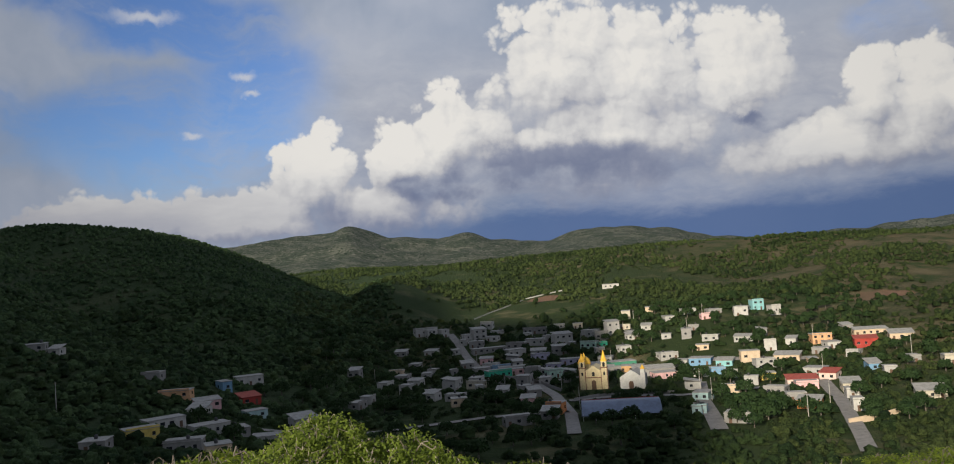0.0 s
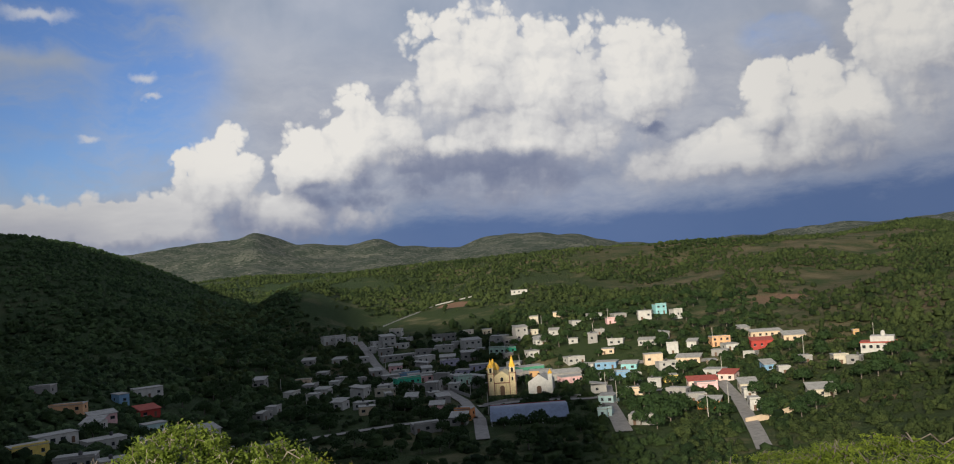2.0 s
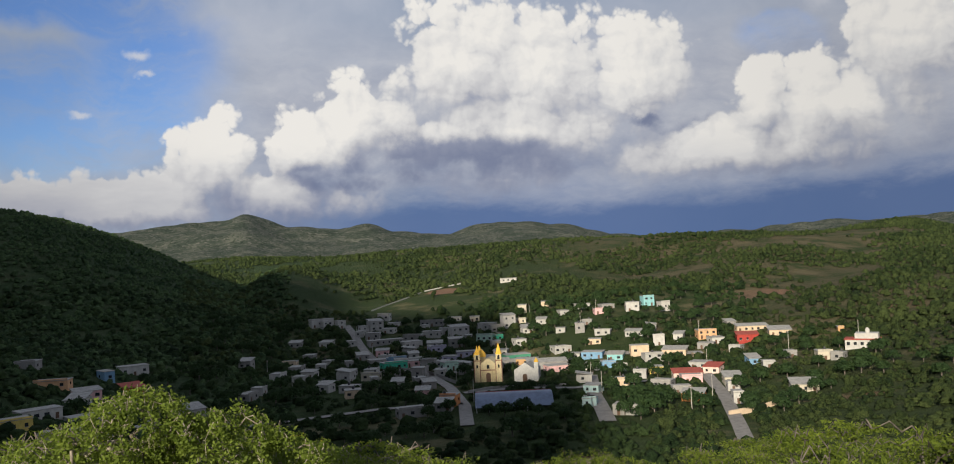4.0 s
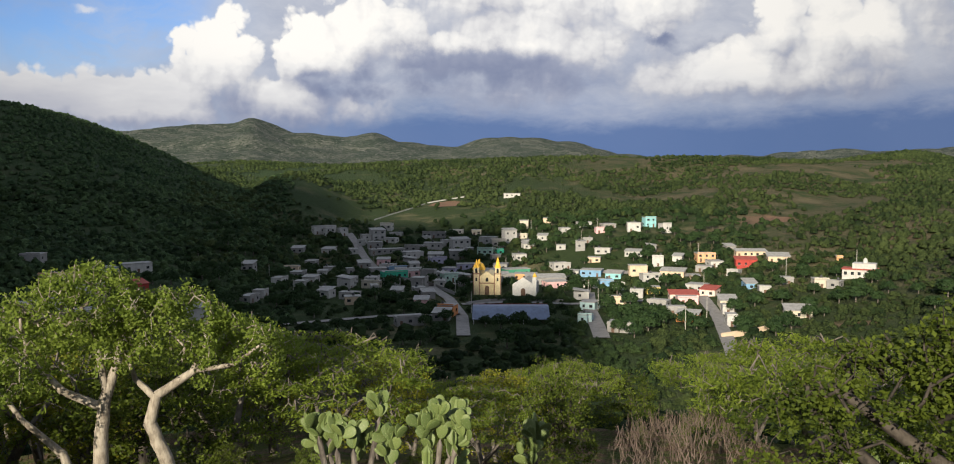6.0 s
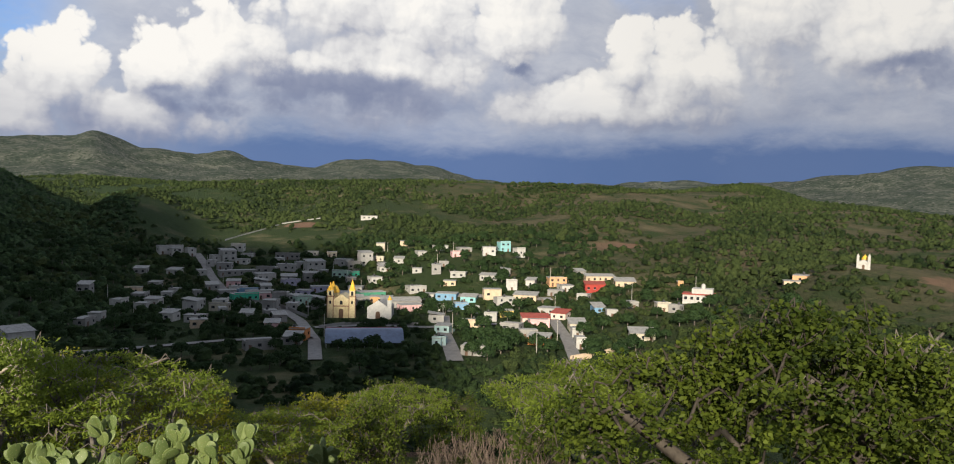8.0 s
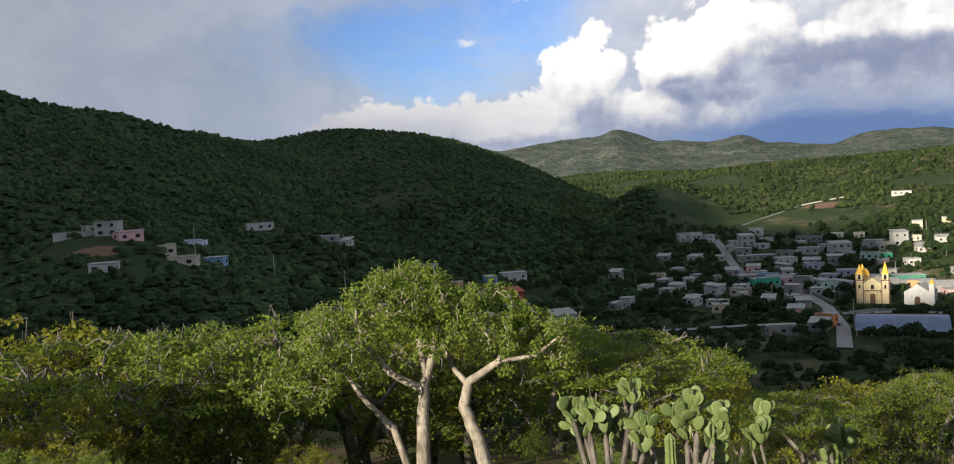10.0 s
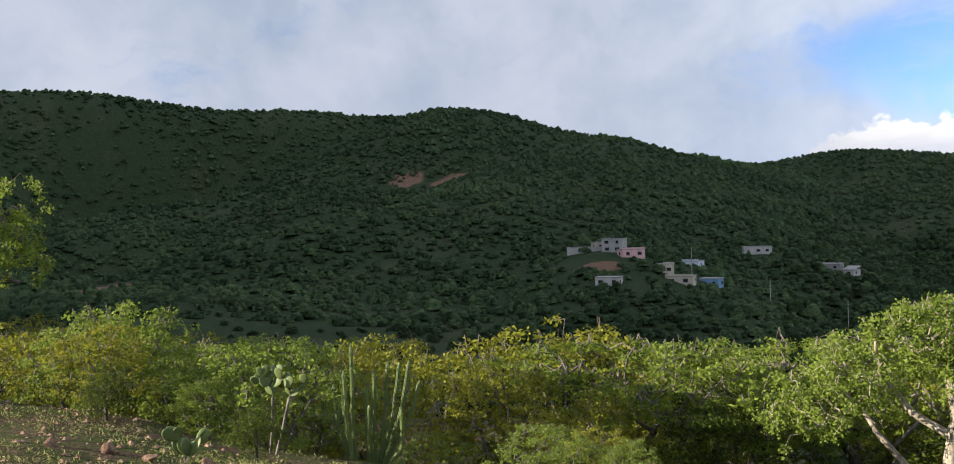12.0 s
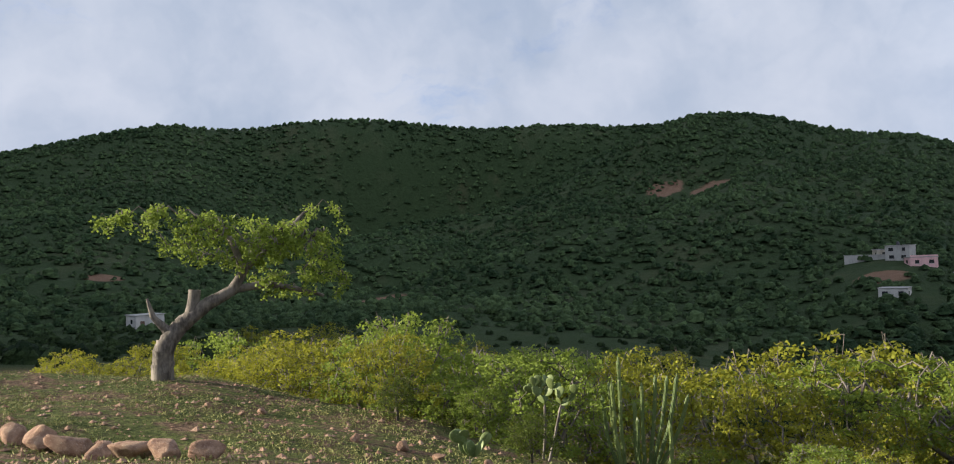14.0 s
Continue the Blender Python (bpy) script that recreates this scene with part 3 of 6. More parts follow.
def plain_mat(N, color, rough=0.85, vary=0.18, scale=1.2, metal=0.0):
    """Painted or bare surface with grain and stains."""
    p = local(N)
    a, b = N.noise(p, scale, 5, 0.65), N.noise(N.v("MULTIPLY", p, (1, 1, 0.25)), scale * 2.5, 5, 0.7)
    f = N.m("MULTIPLY_ADD", a, 0.6, N.m("MULTIPLY", b, 0.4))
    dark = tuple(c * (1 - 2.0 * vary) for c in color)
    light = tuple(min(1.0, c * (1 + 0.6 * vary)) for c in color)
    return principled(N, N.mix(N.ramp(f, 0.30, 0.62), dark, light), rough, b, 0.25, 0.02, metal=metal)


# ---- helpers for things ----


def part(name, me, parent, label="", m=None):
    """One mesh as a part of a thing."""
    ob = new(name, me)
    ob.parent = parent
    if m is not None:
        ob.matrix_basis = m
    return tagged(ob, label)


def thing(name, label, category, m=None, group="", kind=""):
    ob = new(name)
    if m is not None:
        ob.matrix_basis = m
    return tagged(ob, label, category, group, kind)


def at(x, y, up=0.0, turn=0.0, sink=0.0):
    return pose(x, y, ground(x, y) + up - sink, 0, 0, turn)


def unit(v):
    return v / np.maximum(np.linalg.norm(v, axis=-1, keepdims=True), 1e-9)


def leaf_quads(rng, centres, normals, length, width):
    """Flat pointed leaves: one four-cornered face each."""
    n = len(centres)
    side = unit(np.cross(normals, unit(rng.normal(size=(n, 3)))))
    along = np.cross(normals, side)
    L = (length * rng.uniform(0.6, 1.25, n))[:, None]
    Wd = (width * rng.uniform(0.7, 1.2, n))[:, None]
    v = np.stack([centres - along * L * 0.5, centres + side * Wd * 0.5 + along * L * 0.05, centres + along * L * 0.5, centres - side * Wd * 0.5 + along * L * 0.05], 1)
    return v.reshape(-1, 3), np.arange(4 * n).reshape(n, 4)


def tubes(segs, sides=6):
    """Tapered tubes: rows of two ends and two radii."""
    A, B = np.array([s[0] for s in segs]), np.array([s[1] for s in segs])
    ra, rb = np.array([s[2] for s in segs]), np.array([s[3] for s in segs])
    d = unit(B - A)
    up = np.where(np.abs(d[:, 2:3]) > 0.9, np.array([[1.0, 0, 0]]), np.array([[0, 0, 1.0]]))
    u = unit(np.cross(d, up))
    w = np.cross(d, u)
    ang = np.arange(sides) * 2 * np.pi / sides
    ring = u[:, None] * np.cos(ang)[None, :, None] + w[:, None] * np.sin(ang)[None, :, None]
    V = np.concatenate([A[:, None] + ring * ra[:, None, None], (B + d * rb[:, None] * 0.4)[:, None] + ring * rb[:, None, None]], 1).reshape(-1, 3)
    n = len(segs)
    base = np.arange(n)[:, None] * 2 * sides
    k = np.arange(sides)[None]
    F = np.stack([base + k, base + (k + 1) % sides, base + sides + (k + 1) % sides, base + sides + k], -1).reshape(-1, 4)
    return V, F


def grow(seed, trunks, crown, tips, leaves, spray, leaf, flat=1.0, up=0.3, droop=0.0, thick=0.0075, sides=6):
    """A plant: trunks as lists of (x, y, z, radius), then branches that reach for tips inside the crown's ellipsoids,
    with leaves round each tip. Returns the meshes' arrays of wood and of leaves."""
    rng = np.random.default_rng(seed)
    nodes, par, rad = [], [], []
    for t in trunks:
        prev = -1
        for k, (x, y, z, r) in enumerate(t):
            p = np.array((x, y, z))
            if k and nodes:
                for s in (0.25, 0.5, 0.75):
                    q = nodes[prev0] * (1 - s) + p * s + rng.normal(size=3) * r * 0.05
                    nodes.append(q), par.append(prev), rad.append(rad[prev0] * (1 - s) + r * s)
                    prev = len(nodes) - 1
            nodes.append(p), par.append(prev), rad.append(r)
            prev = prev0 = len(nodes) - 1
    own = len(nodes)
    pts = []
    weight = np.array([c[3] * c[4] * c[5] for c in crown])
    for c in rng.choice(len(crown), tips, p=weight / weight.sum()):
        x, y, z, a, b, h = crown[c]
        d = unit(rng.normal(size=3)) * rng.uniform(0.45, 1.0) ** 0.5
        d[2] = abs(d[2]) if rng.random() < 0.6 else d[2]
        pts.append(np.array((x + d[0] * a, y + d[1] * b, z + d[2] * h)) + rng.normal(size=3) * 0.08 * h)
    pts = np.array(pts)
    root = np.array(nodes[own - 1])
    order = np.argsort(np.linalg.norm(pts - root, axis=1))
    low = min(t[-1][2] for t in trunks)
    first = max(1, own // 2) if own > 6 else 0
    ends = []
    for i in order:
        P = pts[i]
        arr = np.array(nodes[first:])
        gap = np.linalg.norm(arr - P, axis=1) + 0.5 * np.maximum(0, arr[:, 2] - P[2])
        j = first + int(np.argmin(gap))
        a = nodes[j]
        n = max(2, int(np.linalg.norm(P - a) / 0.24))
        prev = j
        for k in range(1, min(n, 7) + 1):
            s = k / min(n, 7)
            q = a * (1 - s) + P * s + np.array((0, 0, 0.10 * math.sin(s * 3.14))) + rng.normal(size=3) * 0.035 * (s < 1)
            nodes.append(q), par.append(prev), rad.append(0.0)
            prev = len(nodes) - 1
        ends.append(prev)
    flow = np.zeros(len(nodes))
    for e in ends:
        flow[e] += 1
    for k in range(len(nodes) - 1, own - 1, -1):
        if par[k] >= own:
            flow[par[k]] += flow[k]
    for k in range(own, len(nodes)):
        rad[k] = thick * 0.42 * (max(flow[k], 1) ** 0.45)
    segs = []
    for k in range(len(nodes)):
        if par[k] >= 0:
            r0 = rad[par[k]] if (par[k] >= own or k < own) else min(rad[par[k]], rad[k] * 1.3)
            segs.append((nodes[par[k]], nodes[k], r0, rad[k]))
    wood = tubes(segs, sides)
    tip = np.array([nodes[e] for e in ends])
    c = np.repeat(tip, leaves, axis=0)
    off = unit(rng.normal(size=c.shape)) * (rng.uniform(0, 1, len(c)) ** 0.5)[:, None] * spray
    off[:, 2] *= flat
    off[:, 2] -= droop * np.abs(off[:, :2]).sum(1)
    nrm = unit(rng.normal(size=c.shape) * 0.8 + off / max(spray, 1e-6) * 0.4 + np.array((0, 0, up)))
    return wood, leaf_quads(rng, c + off, nrm, *leaf)


def plant(name, label, category, grown, bark, foliage, m, group=""):
    ob = thing(name, label, category, m, group)
    wood, leaves = grown
    part("trunk", mesh_from("trunk", *wood, bark), ob)
    if foliage:
        part("crown", mesh_from("crown", *leaves, foliage, smooth=False), ob)
    return ob


# ---- trees and cacti on the knoll ----
# two pale-barked trees whose crowns meet
gA = ground(-2.6, 13.6)
tree_a = grow(11, [[(0, 0, -0.3, 0.137), (0.05, 0, 0.9, 0.108), (0.12, 0, 1.55, 0.094), (0.30, 0.1, 2.1, 0.065), (0.42, 0.1, 2.7, 0.043)],
                   [(0.1, 0, 1.45, 0.072), (-0.45, -0.1, 1.75, 0.058), (-0.9, 0, 2.2, 0.036)],
                   [(-0.25, 0.1, -0.2, 0.072), (-0.55, 0.1, 0.7, 0.065), (-1.1, 0, 1.3, 0.043), (-1.5, 0, 1.9, 0.029)],
                   [(0.15, 0, 1.7, 0.058), (0.0, 0.1, 2.5, 0.043), (-0.2, 0.1, 3.0, 0.029)]],
              [(-1.2, 0, 2.3, 1.1, 1.0, 0.75), (-0.2, 0, 2.95, 1.0, 1.0, 0.75), (0.6, 0, 2.6, 0.8, 0.9, 0.7), (-1.9, 0, 1.7, 0.6, 0.8, 0.5), (-1.3, -1.2, 2.0, 0.95, 0.95, 0.6), (-1.9, -1.7, 1.5, 0.6, 0.6, 0.4)], 430, 42, 0.15, (0.066, 0.042), up=0.5)
plant("copal_tree", "pale-barked tree with a forked trunk and bright small leaves", "tree", tree_a, BARK_PALE, LEAF_BRIGHT, pose(-2.55, 13.6, gA), "pale trees")
tree_b = grow(12, [[(0.3, 0, -0.3, 0.144), (0.12, 0, 0.5, 0.115), (-0.12, 0, 1.1, 0.101), (0.0, 0, 1.55, 0.086), (0.55, 0.1, 1.9, 0.065), (0.8, 0.1, 2.4, 0.036)],
                   [(0.0, 0, 1.5, 0.065), (-0.35, 0.1, 1.8, 0.043), (-0.5, 0.1, 2.3, 0.029)],
                   [(0.5, 0.1, 1.9, 0.043), (1.2, 0.1, 2.0, 0.036), (1.6, 0, 2.3, 0.022)]],
              [(0.3, 0, 2.6, 0.9, 0.9, 0.7), (1.2, 0, 2.2, 0.85, 0.9, 0.6), (-0.4, 0, 2.7, 0.6, 0.8, 0.5), (1.4, 0.9, 2.0, 0.8, 0.8, 0.45)], 300, 42, 0.15, (0.066, 0.042), up=0.5)
plant("copal_tree", "pale-barked tree with a bent trunk and bright small leaves", "tree", tree_b, BARK_PALE, LEAF_BRIGHT, pose(-1.75, 14.0, ground(-1.75, 14.0)), "pale trees")

# broad dark tree to the side of the town
gR = ground(8.3, 7.7)
tree_r = grow(21, [[(0, 0, -0.3, 0.16), (0.1, 0.05, 0.7, 0.13), (0.35, 0.0, 1.2, 0.10), (0.5, -0.3, 1.8, 0.06)],
                   [(0.05, 0, 0.6, 0.10), (-0.6, 0.4, 1.1, 0.07), (-1.1, 0.8, 1.6, 0.05)],
                   [(0.2, 0, 1.0, 0.08), (0.7, -0.8, 1.3, 0.06), (1.0, -1.3, 1.7, 0.04)],
                   [(-0.3, 0.3, -0.3, 0.09), (-0.7, 0.7, 0.7, 0.07), (-1.2, 1.2, 1.3, 0.04)]],
              [(0, 0, 1.9, 0.95, 0.95, 0.85), (0.55, -0.55, 1.7, 0.85, 0.85, 0.7), (-0.75, 0.75, 1.5, 0.8, 0.8, 0.65), (-1.3, 1.3, 1.0, 0.55, 0.55, 0.5), (0.9, -0.9, 1.25, 0.55, 0.55, 0.5)], 520, 44, 0.13, (0.056, 0.038), up=0.4)
plant("broadleaf_tree", "low spreading tree with dense glossy green leaves", "tree", tree_r, BARK_DARK, LEAF_DEEP, pose(8.3, 7.7, gR) @ Matrix.Diagonal((1.3, 1.3, 1.08, 1)))

# leaning tree at the brow with a sawn-off limb
tree_l = grow(31, [[(0, 0, -0.3, 0.19), (-0.01, 0, 0.2, 0.175), (0.0, 0.02, 0.45, 0.165), (0.0, 0.10, 0.64, 0.158), (0.0, 0.26, 0.83, 0.148), (0.01, 0.48, 1.02, 0.135), (0.02, 0.75, 1.22, 0.12), (0.02, 1.15, 1.42, 0.10), (0.0, 1.35, 1.75, 0.07), (0.0, 1.15, 2.3, 0.05), (0, 0.6, 2.7, 0.04)],
                   [(0.02, 1.1, 1.42, 0.08), (0, 1.7, 1.5, 0.07), (0, 2.2, 1.4, 0.05), (0, 2.7, 1.25, 0.03)],
                   [(0.0, 0.15, 0.75, 0.10), (0.0, -0.12, 1.05, 0.05), (0.0, -0.2, 1.35, 0.02)],
                   [(0.0, 1.35, 1.75, 0.05), (0, 2.0, 2.3, 0.04), (0, 2.4, 2.7, 0.03)]],
              [(0, 1.2, 2.2, 0.9, 1.2, 0.40), (0, 2.1, 1.85, 0.9, 1.0, 0.65), (0, 2.7, 1.45, 0.5, 0.5, 0.40), (0, 0.1, 2.55, 0.7, 1.1, 0.26), (0, 2.7, 2.55, 0.3, 0.45, 0.35)], 300, 34, 0.13, (0.072, 0.042), up=0.3)
lean = plant("leaning_tree", "leaning grey-trunked tree with a sawn limb at the brow", "tree", tree_l, BARK_GREY, LEAF_BRIGHT, pose(-11.5, -0.6, ground(-11.5, -0.6)))
stump = tubes([((0.0, 0.46, 0.98), (0.0, 0.52, 1.25), 0.11, 0.10), ((0.0, 0.52, 1.25), (0.0, 0.54, 1.42), 0.10, 0.10), ((0.0, 0.54, 1.42), (0.0, 0.54, 1.421), 0.10, 0.001)], 10)
part("sawn_limb", mesh_from("sawn_limb", *stump, BARK_GREY), lean, "sawn-off limb stub")

# dry leafless bush
dry = grow(41, [[(0, 0, -0.2, 0.05), (0.05, 0, 0.25, 0.04)], [(0.1, 0, -0.2, 0.04), (0.35, 0.1, 0.3, 0.03)], [(-0.1, 0, -0.2, 0.04), (-0.4, 0.1, 0.3, 0.03)]],
           [(-0.2, 0, 0.75, 1.3, 0.8, 0.6), (-0.7, 0, 0.8, 0.7, 0.6, 0.5)], 1100, 1, 0.02, (0.01, 0.01), thick=0.0035, sides=3)
plant("dry_bush", "bare reddish-brown bush of fine dead twigs", "bush", dry, BARK_DRY, None, pose(7.4, 14.2, ground(7.4, 14.2)) @ Matrix.Diagonal((1.15, 1.15, 1.2, 1)))
plant("dry_bush", "bare grey bush of fine dead twigs", "bush", dry, BARK_GREY, None, pose(1.2, 24, ground(1.2, 24) + 0.5, 0, 0, 70) @ Matrix.Scale(1.5, 4))

# shrubs and small trees of the brow, in a few kinds
KINDS = []
for k in range(3):      # round, yellowish
    KINDS.append((grow(50 + k, [[(0, 0, -0.2, 0.07), (0.1, 0, 0.5, 0.05)], [(0.1, 0.1, -0.2, 0.05), (0.4, 0.2, 0.7, 0.03)], [(-0.1, 0, -0.2, 0.05), (-0.4, -0.1, 0.7, 0.03)]],
                       [(0, 0, 1.15, 1.0, 1.0, 0.8), (0.7, 0.3, 0.7 + 0.2 * k, 0.7, 0.7, 0.6), (-0.8, -0.2, 0.75, 0.6, 0.7, 0.6), (0.1, 0.4, 0.45, 1.0, 1.0, 0.45)], 210, 30, 0.15, (0.060, 0.036), flat=0.55, up=0.5, sides=3),
                  BARK_GREY, LEAF_YELLOW if k != 1 else LEAF_BRIGHT, "shrub", "dense yellow-green shrub with small leaves" if k != 1 else "dense bright green shrub with small leaves"))
for k in range(3):      # flat-topped, feathery
    KINDS.append((grow(60 + k, [[(0, 0, -0.2, 0.08), (0.15, 0, 0.6, 0.06), (0.5, 0.1, 1.1, 0.04)], [(0, 0, 0.2, 0.06), (-0.5, 0.1, 0.9, 0.04)]],
                       [(0.2, 0, 1.55, 1.4, 1.3, 0.28), (-0.6, 0.2, 1.2, 0.9, 0.9, 0.22), (0.9, -0.2, 1.15, 0.8, 0.8, 0.2)], 190, 42, 0.21, (0.070, 0.022), flat=0.18, up=0.9, sides=3),
                  BARK_GREY, LEAF_FERN, "thorn_tree", "flat-topped thorn tree with feathery green leaves"))
for k in range(2):      # dark, upright
    KINDS.append((grow(70 + k, [[(0, 0, -0.2, 0.07), (0.0, 0, 0.6, 0.05), (0.1, 0.1, 1.1, 0.03)]],
                       [(0, 0, 1.2, 0.8, 0.8, 0.8), (0.3, 0.2, 0.6, 0.9, 0.9, 0.55), (-0.5, 0, 0.9, 0.6, 0.6, 0.6)], 190, 28, 0.14, (0.062, 0.040), up=0.3, sides=3),
                  BARK_DARK, LEAF_DEEP, "bush", "thick dark green bush"))
for k in range(1):      # open, with long reaching boughs
    KINDS.append((grow(80, [[(0, 0, -0.2, 0.07), (0.1, 0, 0.7, 0.05), (-0.5, 0, 1.5, 0.03), (-1.4, 0, 2.0, 0.015)], [(0.1, 0, 0.7, 0.04), (0.7, 0, 1.3, 0.03), (1.3, 0, 1.6, 0.015)]],
                       [(-0.9, 0, 1.75, 0.9, 0.25, 0.22), (0.8, 0, 1.5, 0.8, 0.3, 0.2), (0.2, 0, 1.3, 0.7, 0.5, 0.3)], 190, 44, 0.15, (0.064, 0.022), flat=0.4, up=1.0),
                  BARK_GREY, LEAF_FERN, "thorn_tree", "open thorn tree with long feathery boughs"))
PROTO = []


def shrub(kind, x, y, top, turn, wide=1.0):
    """Place a shrub whose crown reaches the height top over the ground."""
    grown, bark, foliage, name, label = KINDS[kind]
    tall = float(grown[1][0][:, 2].max())
    s = top / tall
    m = pose(x, y, ground(x, y), 0, 0, turn) @ Matrix.Diagonal((s * wide, s * wide, s, 1))
    if kind not in dict(PROTO):
        ob = plant(name, label, "shrub" if name in ("shrub", "bush") else "tree", grown, bark, foliage, Matrix(), name + "s of the brow")
        ob.matrix_basis = m
        PROTO.append((kind, ob))
    else:
        ob = copy_thing(dict(PROTO)[kind], Matrix())
        ob.matrix_basis = m
    return ob


# skyline of the brow: azimuth and elevation of the shrub tops as seen from the knoll's edge
BROW_AZ = (-75, -51, -45, -24, -16, -10, -4, 0, 6, 12, 20, 33, 42, 50, 57, 64, 69, 74, 82, 97, 104)
BROW_EL = (-7, -8.5, -9.2, -10.5, -12, -12.2, -12.6, -12, -11, -9.5, -8.5, -7.2, -7, -5.3, -6.6, -4.8, -6.2, -3.3, -4.4, -4.2, -4)
rng = random.Random(5)
EYE = (3.0, 0.0, -1.0)
KEEP = ((-2.4, 13.6, 2.0), (1.8, 8.9, 1.6), (8.3, 7.7, 2.2), (-11.5, 0.5, 2.4), (-7.5, 6.0, 1.5), (-7.4, 4.1, 1.0), (6.9, 14.2, 1.6), (-5.0, 2.1, 1.0), (3.3, 14.8, 0.9), (4.2, 12.7, 0.9))


def hides(x, y):
    """Whether a shrub there would stand in front of one of the plants that keep their room."""
    for a, b, c in KEEP:
        d = math.hypot(a - EYE[0], b - EYE[1])
        along = ((x - EYE[0]) * (a - EYE[0]) + (y - EYE[1]) * (b - EYE[1])) / d
        across = abs((x - EYE[0]) * (b - EYE[1]) - (y - EYE[1]) * (a - EYE[0])) / d
        if 0 < along < d and across < c * 0.75 + 0.4:
            return True
    return False


placed = []
for tries in range(2600):
    az = rng.uniform(-74, 108)
    r = rng.choice((rng.uniform(13, 22), rng.uniform(18, 34), rng.uniform(28, 60)))
    el = float(np.interp(az, BROW_AZ, BROW_EL)) + 0.4 - abs(rng.gauss(0, 1.7))
    x, y = EYE[0] - r * math.sin(radians(az)), EYE[1] + r * math.cos(radians(az))
    g = ground(x, y)
    h = EYE[2] + r * math.tan(radians(el)) - g
    if not 0.9 < h < 4.4 or y < -4 + 0.1 * abs(x):
        continue
    if -15.5 < x < -2.5 and y < 2.9 - 0.30 * (-x - 5.0):
        continue                                       # the open grass of the brow
    if -24 < az < -13 and r < 27:
        continue                                       # the clearing
    w = max(1.1, 0.42 * h)
    if hides(x, y) or any(math.hypot(x - a, y - b) < c + w * 0.8 for a, b, c in KEEP) or any(math.hypot(x - a, y - b) < 0.62 * (w + c) for a, b, c in placed):
        continue
    placed.append((x, y, w))
    if az > 38:
        kind = rng.choice((0, 0, 1, 2, 2, 3, 6))
    elif az > -8:
        kind = rng.choice((3, 4, 5, 1, 1, 4, 0))
    else:
        kind = rng.choice((5, 4, 5, 6, 7, 7, 3))
    shrub(kind, x, y, h, rng.uniform(0, 360), rng.uniform(0.9, 1.25))
    if len(placed) > 104:
        break
low_placed = []
for tries in range(900):
    az, r = rng.uniform(-70, 100), rng.uniform(8.5, 16)
    x, y = EYE[0] - r * math.sin(radians(az)), EYE[1] + r * math.cos(radians(az))
    if -15.5 < x < -2 and y < 3.0 - 0.30 * (-x - 5.0) or (-26 < az < -12) or y < 3.5 - 0.2 * abs(x):
        continue
    if hides(x, y) or any(math.hypot(x - a, y - b) < c * 0.75 + 0.3 for a, b, c in KEEP) or any(math.hypot(x - a, y - b) < 1.0 for a, b in low_placed):
        continue
    low_placed.append((x, y))
    shrub(rng.choice((6, 7, 1, 7) if az < 30 else (0, 2, 6, 1)), x, y, rng.uniform(0.45, 1.0), rng.uniform(0, 360), rng.uniform(1.0, 1.5))
    if len(low_placed) > 34:
        break
# the close row along the edge of the grass
for x, y, kind in ((-13.5, 1.6, 0), (-12.0, 3.2, 1), (-10.3, 2.9, 2), (-9.0, 4.9, 1), (-12.6, 5.4, 3), (-14.6, 4.2, 0), (-16.5, 2.6, 2), 
                   (-17.2, 6.2, 1), (-18.5, 1.0, 0), (-8.9, 2.6, 6), (-6.4, 3.6, 6), (-15.5, -0.6, 2), (-17.8, -2.4, 0)):
    az, r = math.degrees(math.atan2(3.4 - x, y + 1.1)), math.hypot(3.4 - x, y + 1.1)
    h = -0.9 + r * math.tan(radians(float(np.interp(az, BROW_AZ, BROW_EL)) - rng.uniform(0.0, 1.6))) - ground(x, y)
    shrub(kind, x, y, max(0.6, min(h, 4.0)) if kind != 6 else 0.7, rng.uniform(0, 360), rng.uniform(1.0, 1.3))
shrub(8, -8.3, 15.5, 3.3, 25, 1.25)
shrub(8, -0.6, 19.5, 3.0, 150, 1.3)
shrub(8, 12.5, 12.0, 3.4, 200, 1.2)
shrub(6, -2.6, 16.2, 2.4, 0, 1.4)
shrub(6, -6.2, 12.6, 2.2, 80, 1.2)


